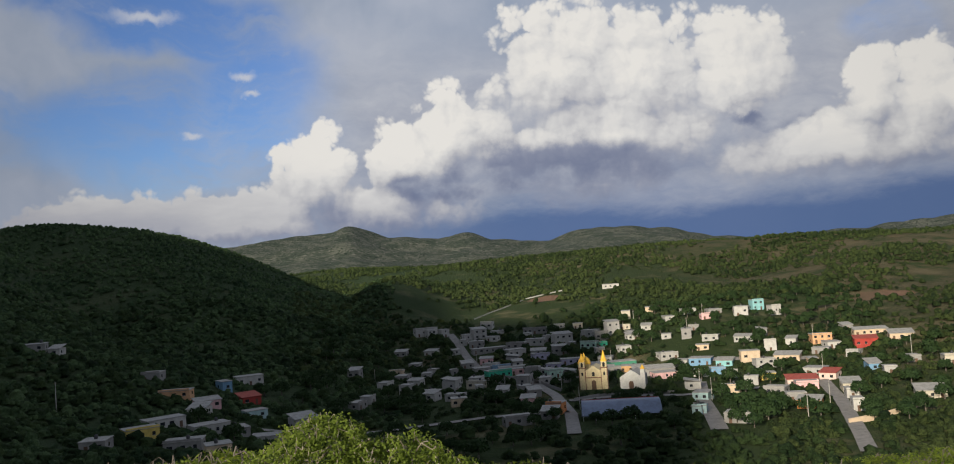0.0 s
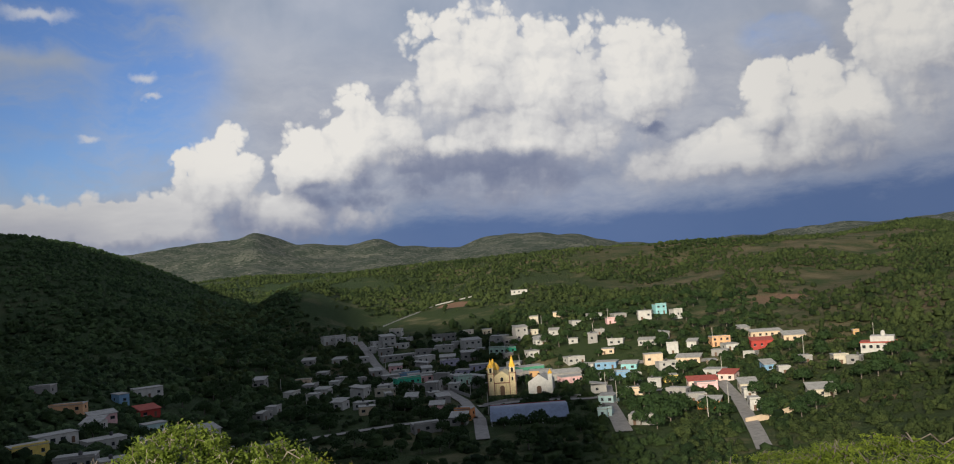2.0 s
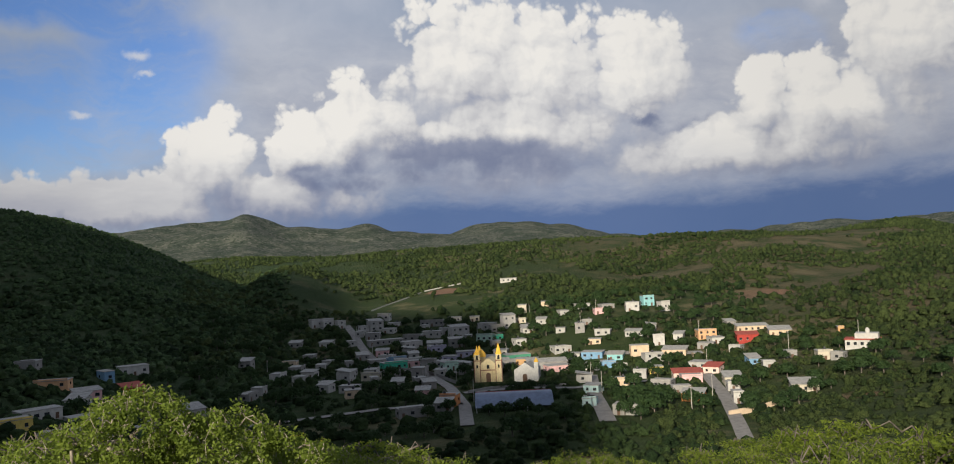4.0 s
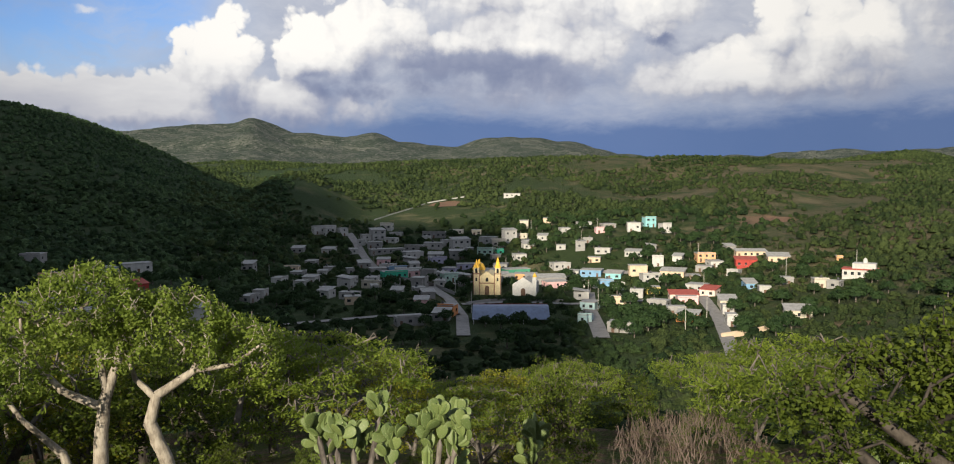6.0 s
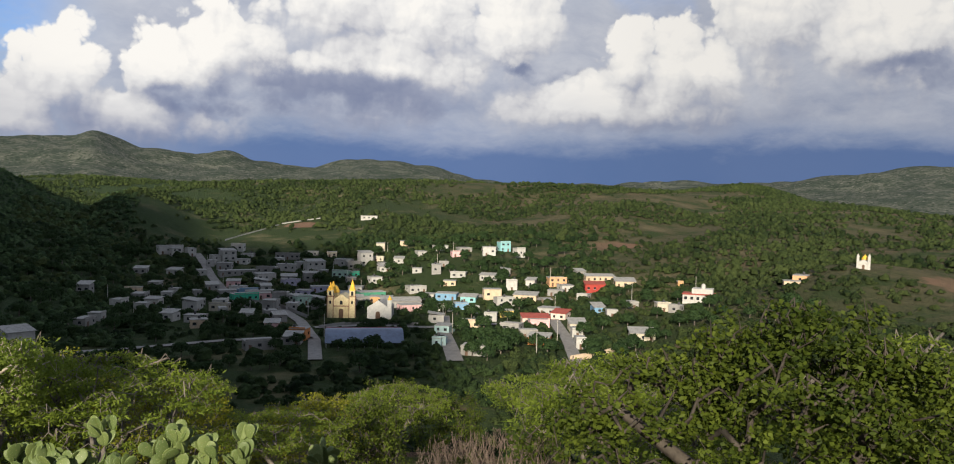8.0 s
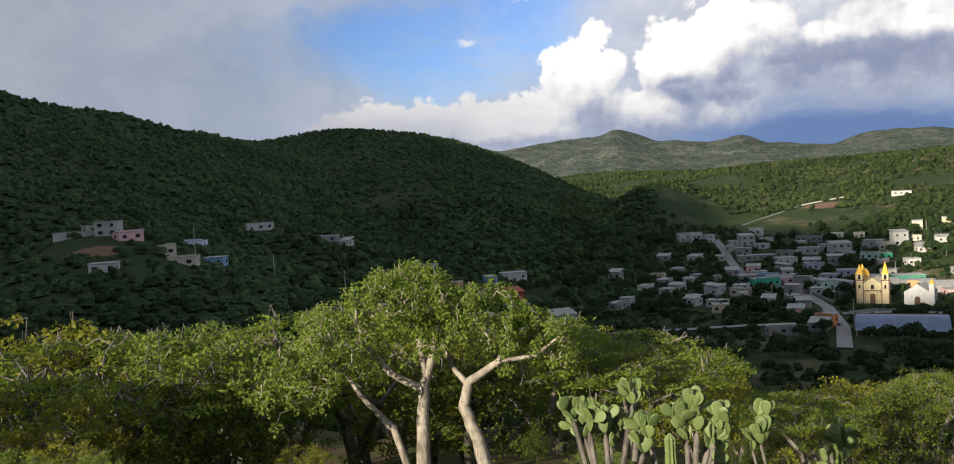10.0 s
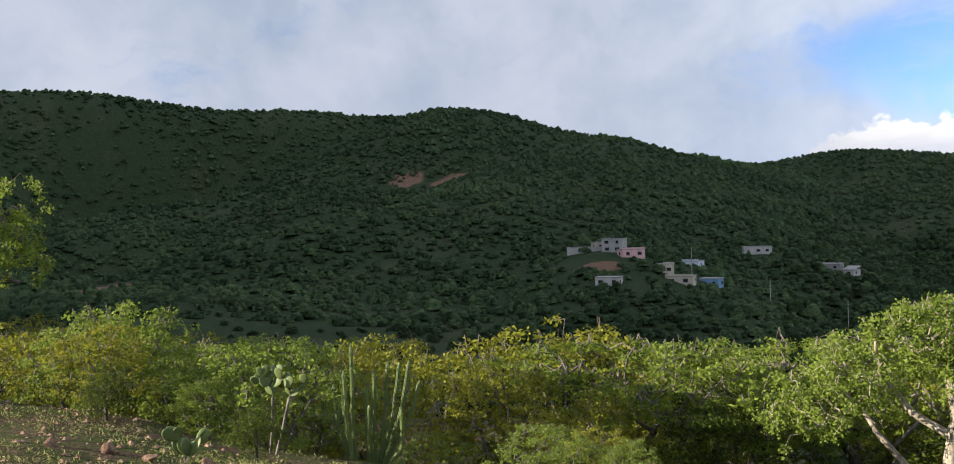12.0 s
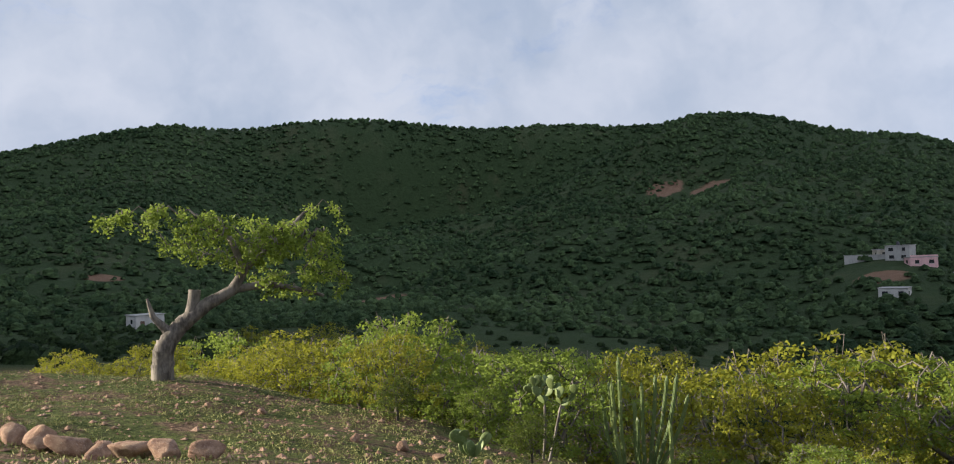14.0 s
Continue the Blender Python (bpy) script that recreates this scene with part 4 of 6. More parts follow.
def column(pts, radius, ribs=9):
    """A ribbed stem along a bent line, with a rounded tip."""
    P = np.array(pts, float)
    n = 18
    s = np.linspace(0, 1, n)
    k = np.linspace(0, 1, len(P))
    line = np.stack([np.interp(s, k, P[:, i]) for i in range(3)], 1)
    for _ in range(3):
        line[1:-1] = (line[:-2] + line[1:-1] * 2 + line[2:]) / 4
    d = unit(np.gradient(line, axis=0))
    u = unit(np.cross(d, np.array([[0.0, 1.0, 0.05]])))
    w = np.cross(d, u)
    m = ribs * 2
    a = np.arange(m) * 2 * np.pi / m
    star = np.where(np.arange(m) % 2, 0.74, 1.0)
    taper = radius * np.minimum(1.0, np.sqrt(np.clip(1 - ((s - 0.93) / 0.07).clip(0, 1) ** 2, 0.02, 1))) * (1 + 0.06 * np.sin(s * 21))
    V = line[:, None] + taper[:, None, None] * star[None, :, None] * (u[:, None] * np.cos(a)[None, :, None] + w[:, None] * np.sin(a)[None, :, None])
    i, j = np.meshgrid(np.arange(n - 1), np.arange(m), indexing="ij")
    F = np.stack([i * m + j, i * m + (j + 1) % m, (i + 1) * m + (j + 1) % m, (i + 1) * m + j], -1).reshape(-1, 4)
    return V.reshape(-1, 3), F


# prickly pears
def pad_mesh():
    bm = bmesh.new()
    bmesh.ops.create_uvsphere(bm, u_segments=12, v_segments=8, radius=1.0)
    for v in bm.verts:
        z = v.co.z
        wide = 0.66 * (1.0 + 0.25 * z)
        v.co = Vector((v.co.x * wide, v.co.y * 0.10, z + 1.0)) * 0.5
    for f in bm.faces:
        f.smooth = True
    me = bpy.data.meshes.new("pad")
    bm.to_mesh(me)
    bm.free()
    me.materials.append(CACTUS)
    return me


PAD = pad_mesh()


def prickly_pear(x, y, tall, wide, pads, size, seed, label, turn=0.0):
    """Pads of about that size growing out of one another above a woody base."""
    r = random.Random(seed)
    ob = thing("prickly_pear", label, "cactus", pose(x, y, ground(x, y), 0, 0, turn), "prickly pears")
    tips = []
    for k in range(max(2, pads // 14)):
        a = r.uniform(-1, 1)
        p0, p1 = Vector((a * 0.1 * wide, r.uniform(-0.1, 0.1), -0.2)), Vector((a * 0.36 * wide, r.uniform(-0.25, 0.25) * wide * 0.5, tall * r.uniform(0.28, 0.52)))
        mid = (p0 + p1) / 2 + Vector((r.uniform(-0.06, 0.06), 0, 0.03))
        part("stem", mesh_from("stem", *column((p0, mid, p1), 0.022 * tall / 1.6, 5), BARK_GREY), ob, "woody brown stem")
        tips.append((p1, a * 25))
    n = 0
    while n < pads:
        p, ang = tips.pop(0)
        for k in range(r.choice((2, 3, 3))):
            s = size * r.uniform(0.75, 1.2)
            lean = max(-80, min(80, ang + r.uniform(-48, 48)))
            m = Matrix.Translation(p) @ pose(0, 0, 0, r.uniform(-22, 22), lean, 0) @ pose(0, 0, 0, 0, 0, r.uniform(-70, 70)) @ Matrix.Scale(s, 4)
            top = m @ Vector((0, 0, 0.95))
            if top.z > tall or abs(top.x) > wide * 0.5:
                continue
            part("pad", PAD, ob, "", m)
            tips.append((top - (top - p) * 0.04, lean * 0.7))
            n += 1
        if not tips:
            tips.append((Vector((r.uniform(-0.3, 0.3) * wide, 0, tall * 0.3)), r.uniform(-40, 40)))
    return ob


prickly_pear(1.62, 8.9, 2.35, 1.25, 120, 0.165, 1, "large prickly pear with many flat green pads")
prickly_pear(2.3, 9.2, 2.4, 1.0, 90, 0.165, 2, "tall prickly pear with pale green pads")
prickly_pear(3.3, 14.8, 1.9, 1.1, 28, 0.26, 3, "dull green prickly pear among thorn trees")
prickly_pear(4.3, 12.9, 1.7, 1.0, 24, 0.26, 4, "prickly pear with bent woody stems")
prickly_pear(-7.4, 4.2, 1.5, 1.1, 34, 0.15, 5, "thin prickly pear with a few round pads", 58)
prickly_pear(-5.05, 2.15, 0.45, 0.6, 10, 0.2, 6, "small broad-leaved prickly pear at the grass edge", 58)


# columnar cacti
def column_cactus(x, y, stems, radius, label, turn=0.0):
    ob = thing("column_cactus", label, "cactus", pose(x, y, ground(x, y), 0, 0, turn), "column cacti")
    for st in stems:
        part("stem", mesh_from("stem", *column(st, radius), CACTUS, smooth=False), ob)
    return ob


CANDELABRA = [          # foot, where the stem turns upright, and its tip
    ((-0.28, 0.00), (-0.34, 0.00, 0.7), (-0.34, 0.00, 1.82)), ((-0.32, 0.10), (-0.48, 0.14, 0.7), (-0.52, 0.16, 1.40)), ((-0.30, -0.10), (-0.42, -0.12, 0.7), (-0.44, -0.14, 1.44)),
    ((-0.34, 0.05), (-0.56, 0.02, 0.6), (-0.61, 0.00, 1.22)), ((-0.10, 0.00), (-0.13, -0.05, 0.6), (-0.12, -0.06, 1.14)),
    ((0.00, 0.05), (-0.03, 0.12, 0.7), (-0.02, 0.14, 1.40)), ((0.03, 0.08), (0.13, 0.16, 0.7), (0.19, 0.20, 1.51)),
    ((0.04, 0.00), (0.26, 0.00, 0.75), (0.38, 0.00, 1.52)), ((0.06, -0.06), (0.38, -0.10, 0.75), (0.53, -0.12, 1.56)), ((0.07, 0.06), (0.48, 0.10, 0.6), (0.67, 0.12, 1.22)),
    ((0.08, -0.10), (0.40, -0.20, 0.25), (0.40, -0.22, 0.86)), ((0.0, -0.12), (-0.08, -0.24, 0.4), (-0.06, -0.26, 0.95))]
column_cactus(-7.5, 6.0, [[(a, b, -0.2), ((a + c) / 2, (b + d) / 2, e * 0.45), (c, d, e), ((c + f) / 2 + 0.01, (d + g) / 2, (e + h) / 2), (f, g, h)] for (a, b), (c, d, e), (f, g, h) in CANDELABRA],
              0.030, "candelabra column cactus with many ribbed green stems", 52)
column_cactus(2.28, 8.2, [[(0, 0, -0.2), (0.0, 0, 0.5), (0, 0, 0.98)]], 0.055, "single ribbed column cactus beside prickly pears")
column_cactus(2.53, 8.4, [[(0, 0, -0.2), (0.02, 0, 0.4), (0, 0, 0.72)], [(0.1, 0, -0.2), (0.12, 0, 0.2), (0.12, 0, 0.35)]], 0.045, "thin ribbed column cactus beside prickly pears")
column_cactus(10.4, 6.4, [[(0, 0, -0.2), (0, 0, 1.0), (0.02, 0, 2.2)], [(0.2, 0, -0.2), (0.25, 0, 0.8), (0.25, 0, 1.9)], [(-0.25, 0, -0.2), (-0.25, 0, 1.0), (-0.25, 0, 1.7)], [(0.5, 0, -0.2), (0.5, 0, 0.9), (0.5, 0, 1.6)]], 0.07, "group of upright ribbed column cacti", -40)
column_cactus(7.6, 9.4, [[(0, 0, -0.2), (0, 0, 0.8), (0.05, 0, 1.5)], [(0.25, 0.1, -0.2), (0.3, 0.1, 0.6), (0.35, 0, 1.2)], [(-0.2, 0, -0.2), (-0.25, 0, 0.6), (-0.25, 0, 1.1)], [(0.5, 0, -0.2), (0.55, 0, 0.7), (0.55, 0, 1.35)]], 0.06, "dark clump of ribbed column cacti", -30)
column_cactus(8.6, 7.0, [[(0, 0, -0.2), (0, 0, 0.8), (0.0, 0, 1.35)]], 0.08, "short ribbed column cactus under a tree")


# stones in a row and scattered
def stone(x, y, s, seed, label, group=""):
    r = np.random.default_rng(seed)
    bm = bmesh.new()
    bmesh.ops.create_icosphere(bm, subdivisions=3, radius=0.5)
    cuts = unit(r.normal(size=(13, 3)))
    for v in bm.verts:
        c = np.array(v.co)
        for n in cuts:
            d = c @ n
            if d > 0.27:
                c = c - n * (d - 0.27) * 0.94
        c = c * (1 + 0.10 * noise.noise(Vector(c * 3) + Vector((seed, 0, 0))))
        v.co = Vector(c * np.array((1.25, 0.95, 0.85)))
    for f in bm.faces:
        f.smooth = True
    me = bpy.data.meshes.new("stone")
    bm.to_mesh(me)
    bm.free()
    me.materials.append(STONE)
    ob = new("stone", me)
    ob.matrix_basis = pose(x, y, ground(x, y) + s * 0.2, r.uniform(-25, 25), r.uniform(-25, 25), r.uniform(0, 360)) @ Matrix.Scale(s, 4)
    return tagged(ob, label, "stone", group)


ROW = ((-6.7, -2.6, 0.38), (-6.35, -2.2, 0.40), (-5.95, -1.9, 0.42), (-5.5, -1.62, 0.42), (-5.1, -1.35, 0.36), (-4.72, -1.1, 0.38), (-4.35, -0.82, 0.34), (-4.0, -0.5, 0.28))
for k, (x, y, s) in enumerate(ROW):
    stone(x, y, s, 100 + k, "reddish angular stone in a row on the grass", "row of stones")
for k, (x, y, s) in enumerate(((-8.6, 0.3, 0.2), (-8.9, 0.6, 0.3), (-9.0, -0.1, 0.22), (-6.7, 1.4, 0.3), (-6.4, 1.9, 0.35), (-6.0, 2.2, 0.3), (-5.6, 1.3, 0.14), (-7.6, 0.5, 0.13), (-5.4, 2.6, 0.3), (-9.8, -0.5, 0.18), (-6.9, 0.2, 0.12))):
    stone(x, y, s * 0.6, 130 + k, "small loose stone lying on trodden earth")

# pebbles and short grass of the brow
r = np.random.default_rng(8)
n = 15000
x, y = r.uniform(-15, -1, n), r.uniform(-6, 5, n)
keep = np.sin(x * 1.9 + np.sin(y * 2.3)) + np.sin(y * 2.7 - x) + r.normal(0, 0.8, n) > 0.1
x, y = x[keep], y[keep]
z = ground_many(x, y)
c = np.repeat(np.stack([x, y, z + 0.012], 1), 8, axis=0) + r.normal(0, 0.045, (8 * len(x), 3)) * np.array((1, 1, 0.25))
V, F = leaf_quads(r, c, unit(r.normal(size=c.shape) * np.array((1, 1, 0.35))), 0.05, 0.011)
tagged(new("grass", mesh_from("grass", V, F, GRASS, smooth=False)), "short sparse yellow-green grass on trodden earth", "grass", kind="stuff")
n = 1900
x, y = r.uniform(-14, -2, n), r.uniform(-5, 4, n)
z = ground_many(x, y)
octa = np.array([(1, 0, 0), (-1, 0, 0), (0, 1, 0), (0, -1, 0), (0, 0, 1), (0, 0, -1)], float)
tri = np.array([(0, 2, 4), (2, 1, 4), (1, 3, 4), (3, 0, 4), (2, 0, 5), (1, 2, 5), (3, 1, 5), (0, 3, 5)])
V = (octa[None] * r.uniform(0.6, 1.3, (n, 6, 1)) * (0.012 + 0.05 * r.uniform(0, 1, n) ** 3)[:, None, None] * np.array((1, 1, 0.6)) + np.stack([x, y, z + 0.008], 1)[:, None]).reshape(-1, 3)
F = (tri[None] + (np.arange(n) * 6)[:, None, None]).reshape(-1, 3)
tagged(new("pebbles", mesh_from("pebbles", V, F, STONE, smooth=False)), "small reddish pebbles strewn over the earth", "pebbles", kind="stuff")

# ---- the town ----
PAINT = {"white": (0.47, 0.455, 0.43), "pale": (0.39, 0.38, 0.36), "grey": (0.27, 0.26, 0.25), "mint": (0.45, 0.62, 0.52), "green": (0.05, 0.42, 0.27), "darkgreen": (0.07, 0.26, 0.17),
         "blue": (0.17, 0.31, 0.46), "aqua": (0.38, 0.52, 0.53), "cyan": (0.24, 0.48, 0.50), "lilac": (0.40, 0.38, 0.50), "pink": (0.68, 0.42, 0.42), "ochre": (0.50, 0.30, 0.14), "orange": (0.62, 0.25, 0.09),
         "peach": (0.62, 0.36, 0.20), "red": (0.36, 0.05, 0.04), "sand": (0.58, 0.45, 0.32), "yellow": (0.62, 0.47, 0.13), "rosered": (0.66, 0.52, 0.46), "cream": (0.50, 0.45, 0.36), "bluewhite": (0.62, 0.68, 0.78)}
WORDS = {"mint": "pale green", "darkgreen": "dark green", "aqua": "pale blue", "cyan": "turquoise", "sand": "sand-coloured", "rosered": "rose and red", "bluewhite": "blue and white", "pale": "light grey"}
WALLS = {k: material("wall_" + k, plain_mat, color=v, scale=0.5, vary=0.12) for k, v in PAINT.items()}
CONCRETE = material("roof_concrete", plain_mat, color=(0.33, 0.32, 0.30), scale=0.6, vary=0.2)
REDROOF = material("red_roof", plain_mat, color=(0.34, 0.08, 0.06), scale=0.8, vary=0.2)
GLASS = material("dark_glass", plain_mat, color=(0.025, 0.028, 0.032), rough=0.15, vary=0.1)
WOOD = material("door_wood", plain_mat, color=(0.12, 0.07, 0.045), rough=0.6)
STREET = material("street_paving", plain_mat, color=(0.24, 0.225, 0.21), scale=0.4, vary=0.18)
TANK = material("tank_plastic", plain_mat, color=(0.06, 0.06, 0.065), rough=0.5)
BLUEROOF = material("blue_sheet_roof", plain_mat, color=(0.17, 0.21, 0.30), rough=0.6, vary=0.15, scale=0.25)
STEEL = material("white_steel", plain_mat, color=(0.6, 0.6, 0.6), rough=0.5)
YELLOW = material("yellow_tiles", plain_mat, color=(0.80, 0.47, 0.06), rough=0.5, vary=0.15)
STUCCO = material("cream_stucco", plain_mat, color=(0.62, 0.52, 0.32), vary=0.15)
TRIM = material("dark_red_trim", plain_mat, color=(0.20, 0.09, 0.07), vary=0.15)
WHITEWASH = material("whitewash", plain_mat, color=(0.62, 0.61, 0.585), vary=0.1)
POLE = material("pole_concrete", plain_mat, color=(0.42, 0.40, 0.37))


def box_mesh(name, x0, x1, y0, y1, z0, z1, mat, bevel=0.0):
    bm = bmesh.new()
    bmesh.ops.create_cube(bm, size=1.0)
    for v in bm.verts:
        v.co = Vector(((x0 + x1) / 2 + v.co.x * (x1 - x0), (y0 + y1) / 2 + v.co.y * (y1 - y0), (z0 + z1) / 2 + v.co.z * (z1 - z0)))
    if bevel:
        bmesh.ops.bevel(bm, geom=bm.edges[:], offset=bevel, segments=1, affect="EDGES")
    me = bpy.data.meshes.new(name)
    bm.to_mesh(me)
    bm.free()
    me.materials.append(mat)
    return me


def lathe(name, rings, mat, sides=12, m=None):
    """A turned form from rows of (radius, height)."""
    a = np.arange(sides) * 2 * np.pi / sides
    V = np.concatenate([np.stack([r * np.cos(a), r * np.sin(a), np.full(sides, z)], 1) for r, z in rings])
    i, j = np.meshgrid(np.arange(len(rings) - 1), np.arange(sides), indexing="ij")
    F = np.stack([i * sides + j, i * sides + (j + 1) % sides, (i + 1) * sides + (j + 1) % sides, (i + 1) * sides + j], -1).reshape(-1, 4)
    return mesh_from(name, V, F, mat, smooth=sides > 8)


WINDOW = box_mesh("window", -0.5, 0.5, -0.06, 0.06, -0.5, 0.5, GLASS)
SILL = box_mesh("sill", -0.6, 0.6, -0.12, 0.06, -0.62, -0.5, CONCRETE)
DOOR = box_mesh("door", -0.5, 0.5, -0.07, 0.07, 0, 1.0, WOOD)
WATER_TANK = lathe("water_tank", [(0.01, 0), (0.55, 0), (0.57, 0.5), (0.55, 1.0), (0.3, 1.25), (0.01, 1.3)], TANK)
hr = random.Random(17)
HOUSES = []


def house(x, y, wide, deep, high, turn, paint, storeys):
    """A flat-roofed block house with parapet, windows, door and now and then a water tank."""
    g = min(ground(x + a, y + b) for a in (-3, 3) for b in (-3, 3))
    HOUSES.append((x, y, max(wide, deep) * 0.62))
    word = WORDS.get(paint, paint)
    ob = thing("house", f"{word} painted {'two' if storeys > 1 else 'one'}-storey flat-roofed town house", "house", pose(x, y, g, 0, 0, turn), "town houses")
    high += 0.6
    base = box_mesh("wall", -wide / 2, wide / 2, -deep / 2, deep / 2, -1.5, high, WALLS[paint])
    part("wall", base, ob)
    red = paint in ("rosered", "red")
    if red or hr.random() < 0.18:
        bm = bmesh.new()
        e = 0.45
        vs = [bm.verts.new(p) for p in ((-wide / 2 - e, -deep / 2 - e, high), (wide / 2 + e, -deep / 2 - e, high), (wide / 2 + e, deep / 2 + e, high + deep * 0.16), (-wide / 2 - e, deep / 2 + e, high + deep * 0.16))]
        top = [bm.verts.new(v.co + Vector((0, 0, 0.16))) for v in vs]
        bm.faces.new(vs[::-1]), bm.faces.new(top)
        for i in range(4):
            bm.faces.new((vs[i], vs[(i + 1) % 4], top[(i + 1) % 4], top[i]))
        me = bpy.data.meshes.new("roof")
        bm.to_mesh(me)
        bm.free()
        me.materials.append(REDROOF if red else CONCRETE)
        part("roof", me, ob, "red sloping roof" if red else "")
    else:
        e = 0.22
        part("roof", box_mesh("roof", -wide / 2 - e, wide / 2 + e, -deep / 2 - e, deep / 2 + e, high, high + 0.22, CONCRETE, 0.03), ob, "weathered concrete roof slab")
        if hr.random() < 0.45:
            part("parapet", box_mesh("parapet", -wide / 2, wide / 2, -deep / 2, -deep / 2 + 0.2, high + 0.22, high + 0.75, WALLS[paint]), ob)
        if hr.random() < 0.3:
            part("water_tank", WATER_TANK, ob, "black plastic water tank", pose(hr.uniform(-0.3, 0.3) * wide, hr.uniform(-0.1, 0.3) * deep, high + 0.22))
    level = high / storeys
    n = max(1, int(wide / 3.2))
    doors = 0
    for s in range(storeys):
        for k in range(n):
            u = (k + 0.5) / n * wide - wide / 2 + hr.uniform(-0.2, 0.2)
            if s == 0 and not doors and hr.random() < 0.5:
                doors = 1
                part("door", DOOR, ob, "", pose(u, -deep / 2, 0) @ Matrix.Diagonal((1.1, 1, 2.1, 1)))
                continue
            big = hr.choice((1.0, 1.3, 1.6))
            win = part("window", WINDOW, ob, "", pose(u, -deep / 2, s * level + level * 0.55) @ Matrix.Diagonal((big, 1, 1.15, 1)))
            part("sill", SILL, win)
    for k in (-1, 1):
        part("window", WINDOW, ob, "", pose(k * wide / 2, hr.uniform(-0.2, 0.2) * deep, level * 0.55, 0, 0, 90) @ Matrix.Diagonal((1.2, 1, 1.1, 1)))
    return ob


house(-35.4, 595.0, 6.5, 6.7, 4.8, 23, "white", 2)
house(-26.0, 595.3, 5.7, 6.4, 4.8, 23, "white", 2)
house(-2.1, 581.5, 9.5, 7.4, 6.2, 20, "pale", 2)
house(4.6, 613.5, 8.4, 6.2, 4.6, -18, "white", 1)
house(-10.0, 582.1, 5.5, 8.7, 3.1, 15, "white", 1)
house(-3.5, 560.5, 9.2, 6.8, 3.7, -10, "grey", 1)
house(4.0, 546.4, 22.3, 6.6, 2.6, 14, "grey", 1)
house(51.2, 548.7, 12.0, 7.6, 6.6, 15, "white", 2)
house(37.3, 589.0, 16.1, 7.4, 3.5, -14, "grey", 1)
house(34.7, 557.5, 12.2, 6.7, 3.7, -14, "pale", 1)
house(19.9, 531.5, 11.6, 8.6, 4.0, 18, "white", 1)
house(22.1, 550.3, 12.0, 7.2, 3.7, -20, "grey", 1)
house(70.0, 548.9, 10.5, 8.0, 4.4, -25, "pale", 1)
house(82.6, 542.4, 8.2, 6.5, 8.0, 11, "white", 2)
house(64.9, 519.1, 10.0, 6.1, 3.9, -25, "mint", 1)
house(72.6, 515.5, 4.2, 8.5, 2.6, 0, "green", 1)
house(90.4, 518.0, 6.4, 7.4, 2.8, 4, "white", 1)
house(92.8, 527.7, 7.3, 8.1, 2.8, 4, "grey", 1)
house(80.6, 489.5, 6.5, 7.2, 3.7, 11, "white", 1)
house(68.6, 480.5, 7.9, 7.3, 2.6, -18, "white", 1)
house(4.6, 507.3, 8.3, 8.6, 2.6, -19, "white", 1)
house(9.9, 495.1, 11.5, 6.1, 3.2, 13, "blue", 1)
house(-1.5, 491.9, 9.4, 6.7, 2.9, 14, "grey", 1)
house(17.1, 487.2, 17.2, 8.3, 2.9, 6, "white", 1)
house(17.6, 479.6, 7.8, 7.3, 2.6, 12, "pink", 1)
house(7.6, 468.0, 13.4, 7.7, 3.7, 19, "green", 1)
house(37.8, 455.0, 9.9, 7.8, 3.6, 15, "mint", 1)
house(52.0, 494.8, 14.9, 6.7, 2.6, 2, "lilac", 1)
house(58.6, 466.5, 12.8, 8.0, 3.0, -25, "pale", 1)
house(74.6, 464.6, 14.0, 8.6, 3.7, 11, "darkgreen", 1)
house(78.3, 453.5, 11.9, 8.0, 3.1, -20, "ochre", 1)
house(86.0, 437.2, 20.5, 8.1, 2.8, -3, "grey", 1)
house(99.7, 465.4, 9.7, 8.9, 2.8, 8, "pale", 1)
house(103.7, 451.7, 8.2, 7.7, 2.6, -23, "pale", 1)
house(88.5, 423.6, 11.7, 7.9, 2.6, 8, "pink", 1)
house(20.5, 437.7, 6.5, 6.8, 3.5, -21, "ochre", 1)
house(18.7, 408.3, 5.6, 6.2, 2.8, 11, "grey", 1)
house(27.8, 345.1, 6.8, 6.3, 4.0, -23, "orange", 1)
house(24.8, 335.9, 6.4, 7.2, 2.6, -14, "grey", 1)
house(11.3, 326.4, 10.6, 6.1, 2.9, 12, "grey", 1)
house(80.1, 323.1, 3.6, 8.3, 2.8, -32, "aqua", 1)
house(6.1, 442.5, 7.2, 6.1, 2.6, 19, "grey", 1)
house(67.9, 455.2, 8.7, 8.3, 2.6, 6, "grey", 1)
house(-17.4, 550.8, 5.2, 8.2, 2.6, 10, "pale", 1)
house(-10.0, 516.0, 7.0, 7.7, 2.6, 9, "grey", 1)
house(40.5, 490.8, 8.0, 7.5, 2.6, -23, "lilac", 1)
house(31.0, 576.4, 4.7, 6.9, 3.4, -21, "white", 1)
house(43.0, 565.0, 4.6, 6.3, 3.6, 16, "pale", 1)
house(105.5, 422.1, 4.7, 6.1, 2.6, -24, "white", 1)
house(-2.7, 419.0, 3.4, 8.9, 2.7, 8, "pale", 1)
house(-32.5, 487.7, 5.3, 7.8, 2.6, -6, "pale", 1)
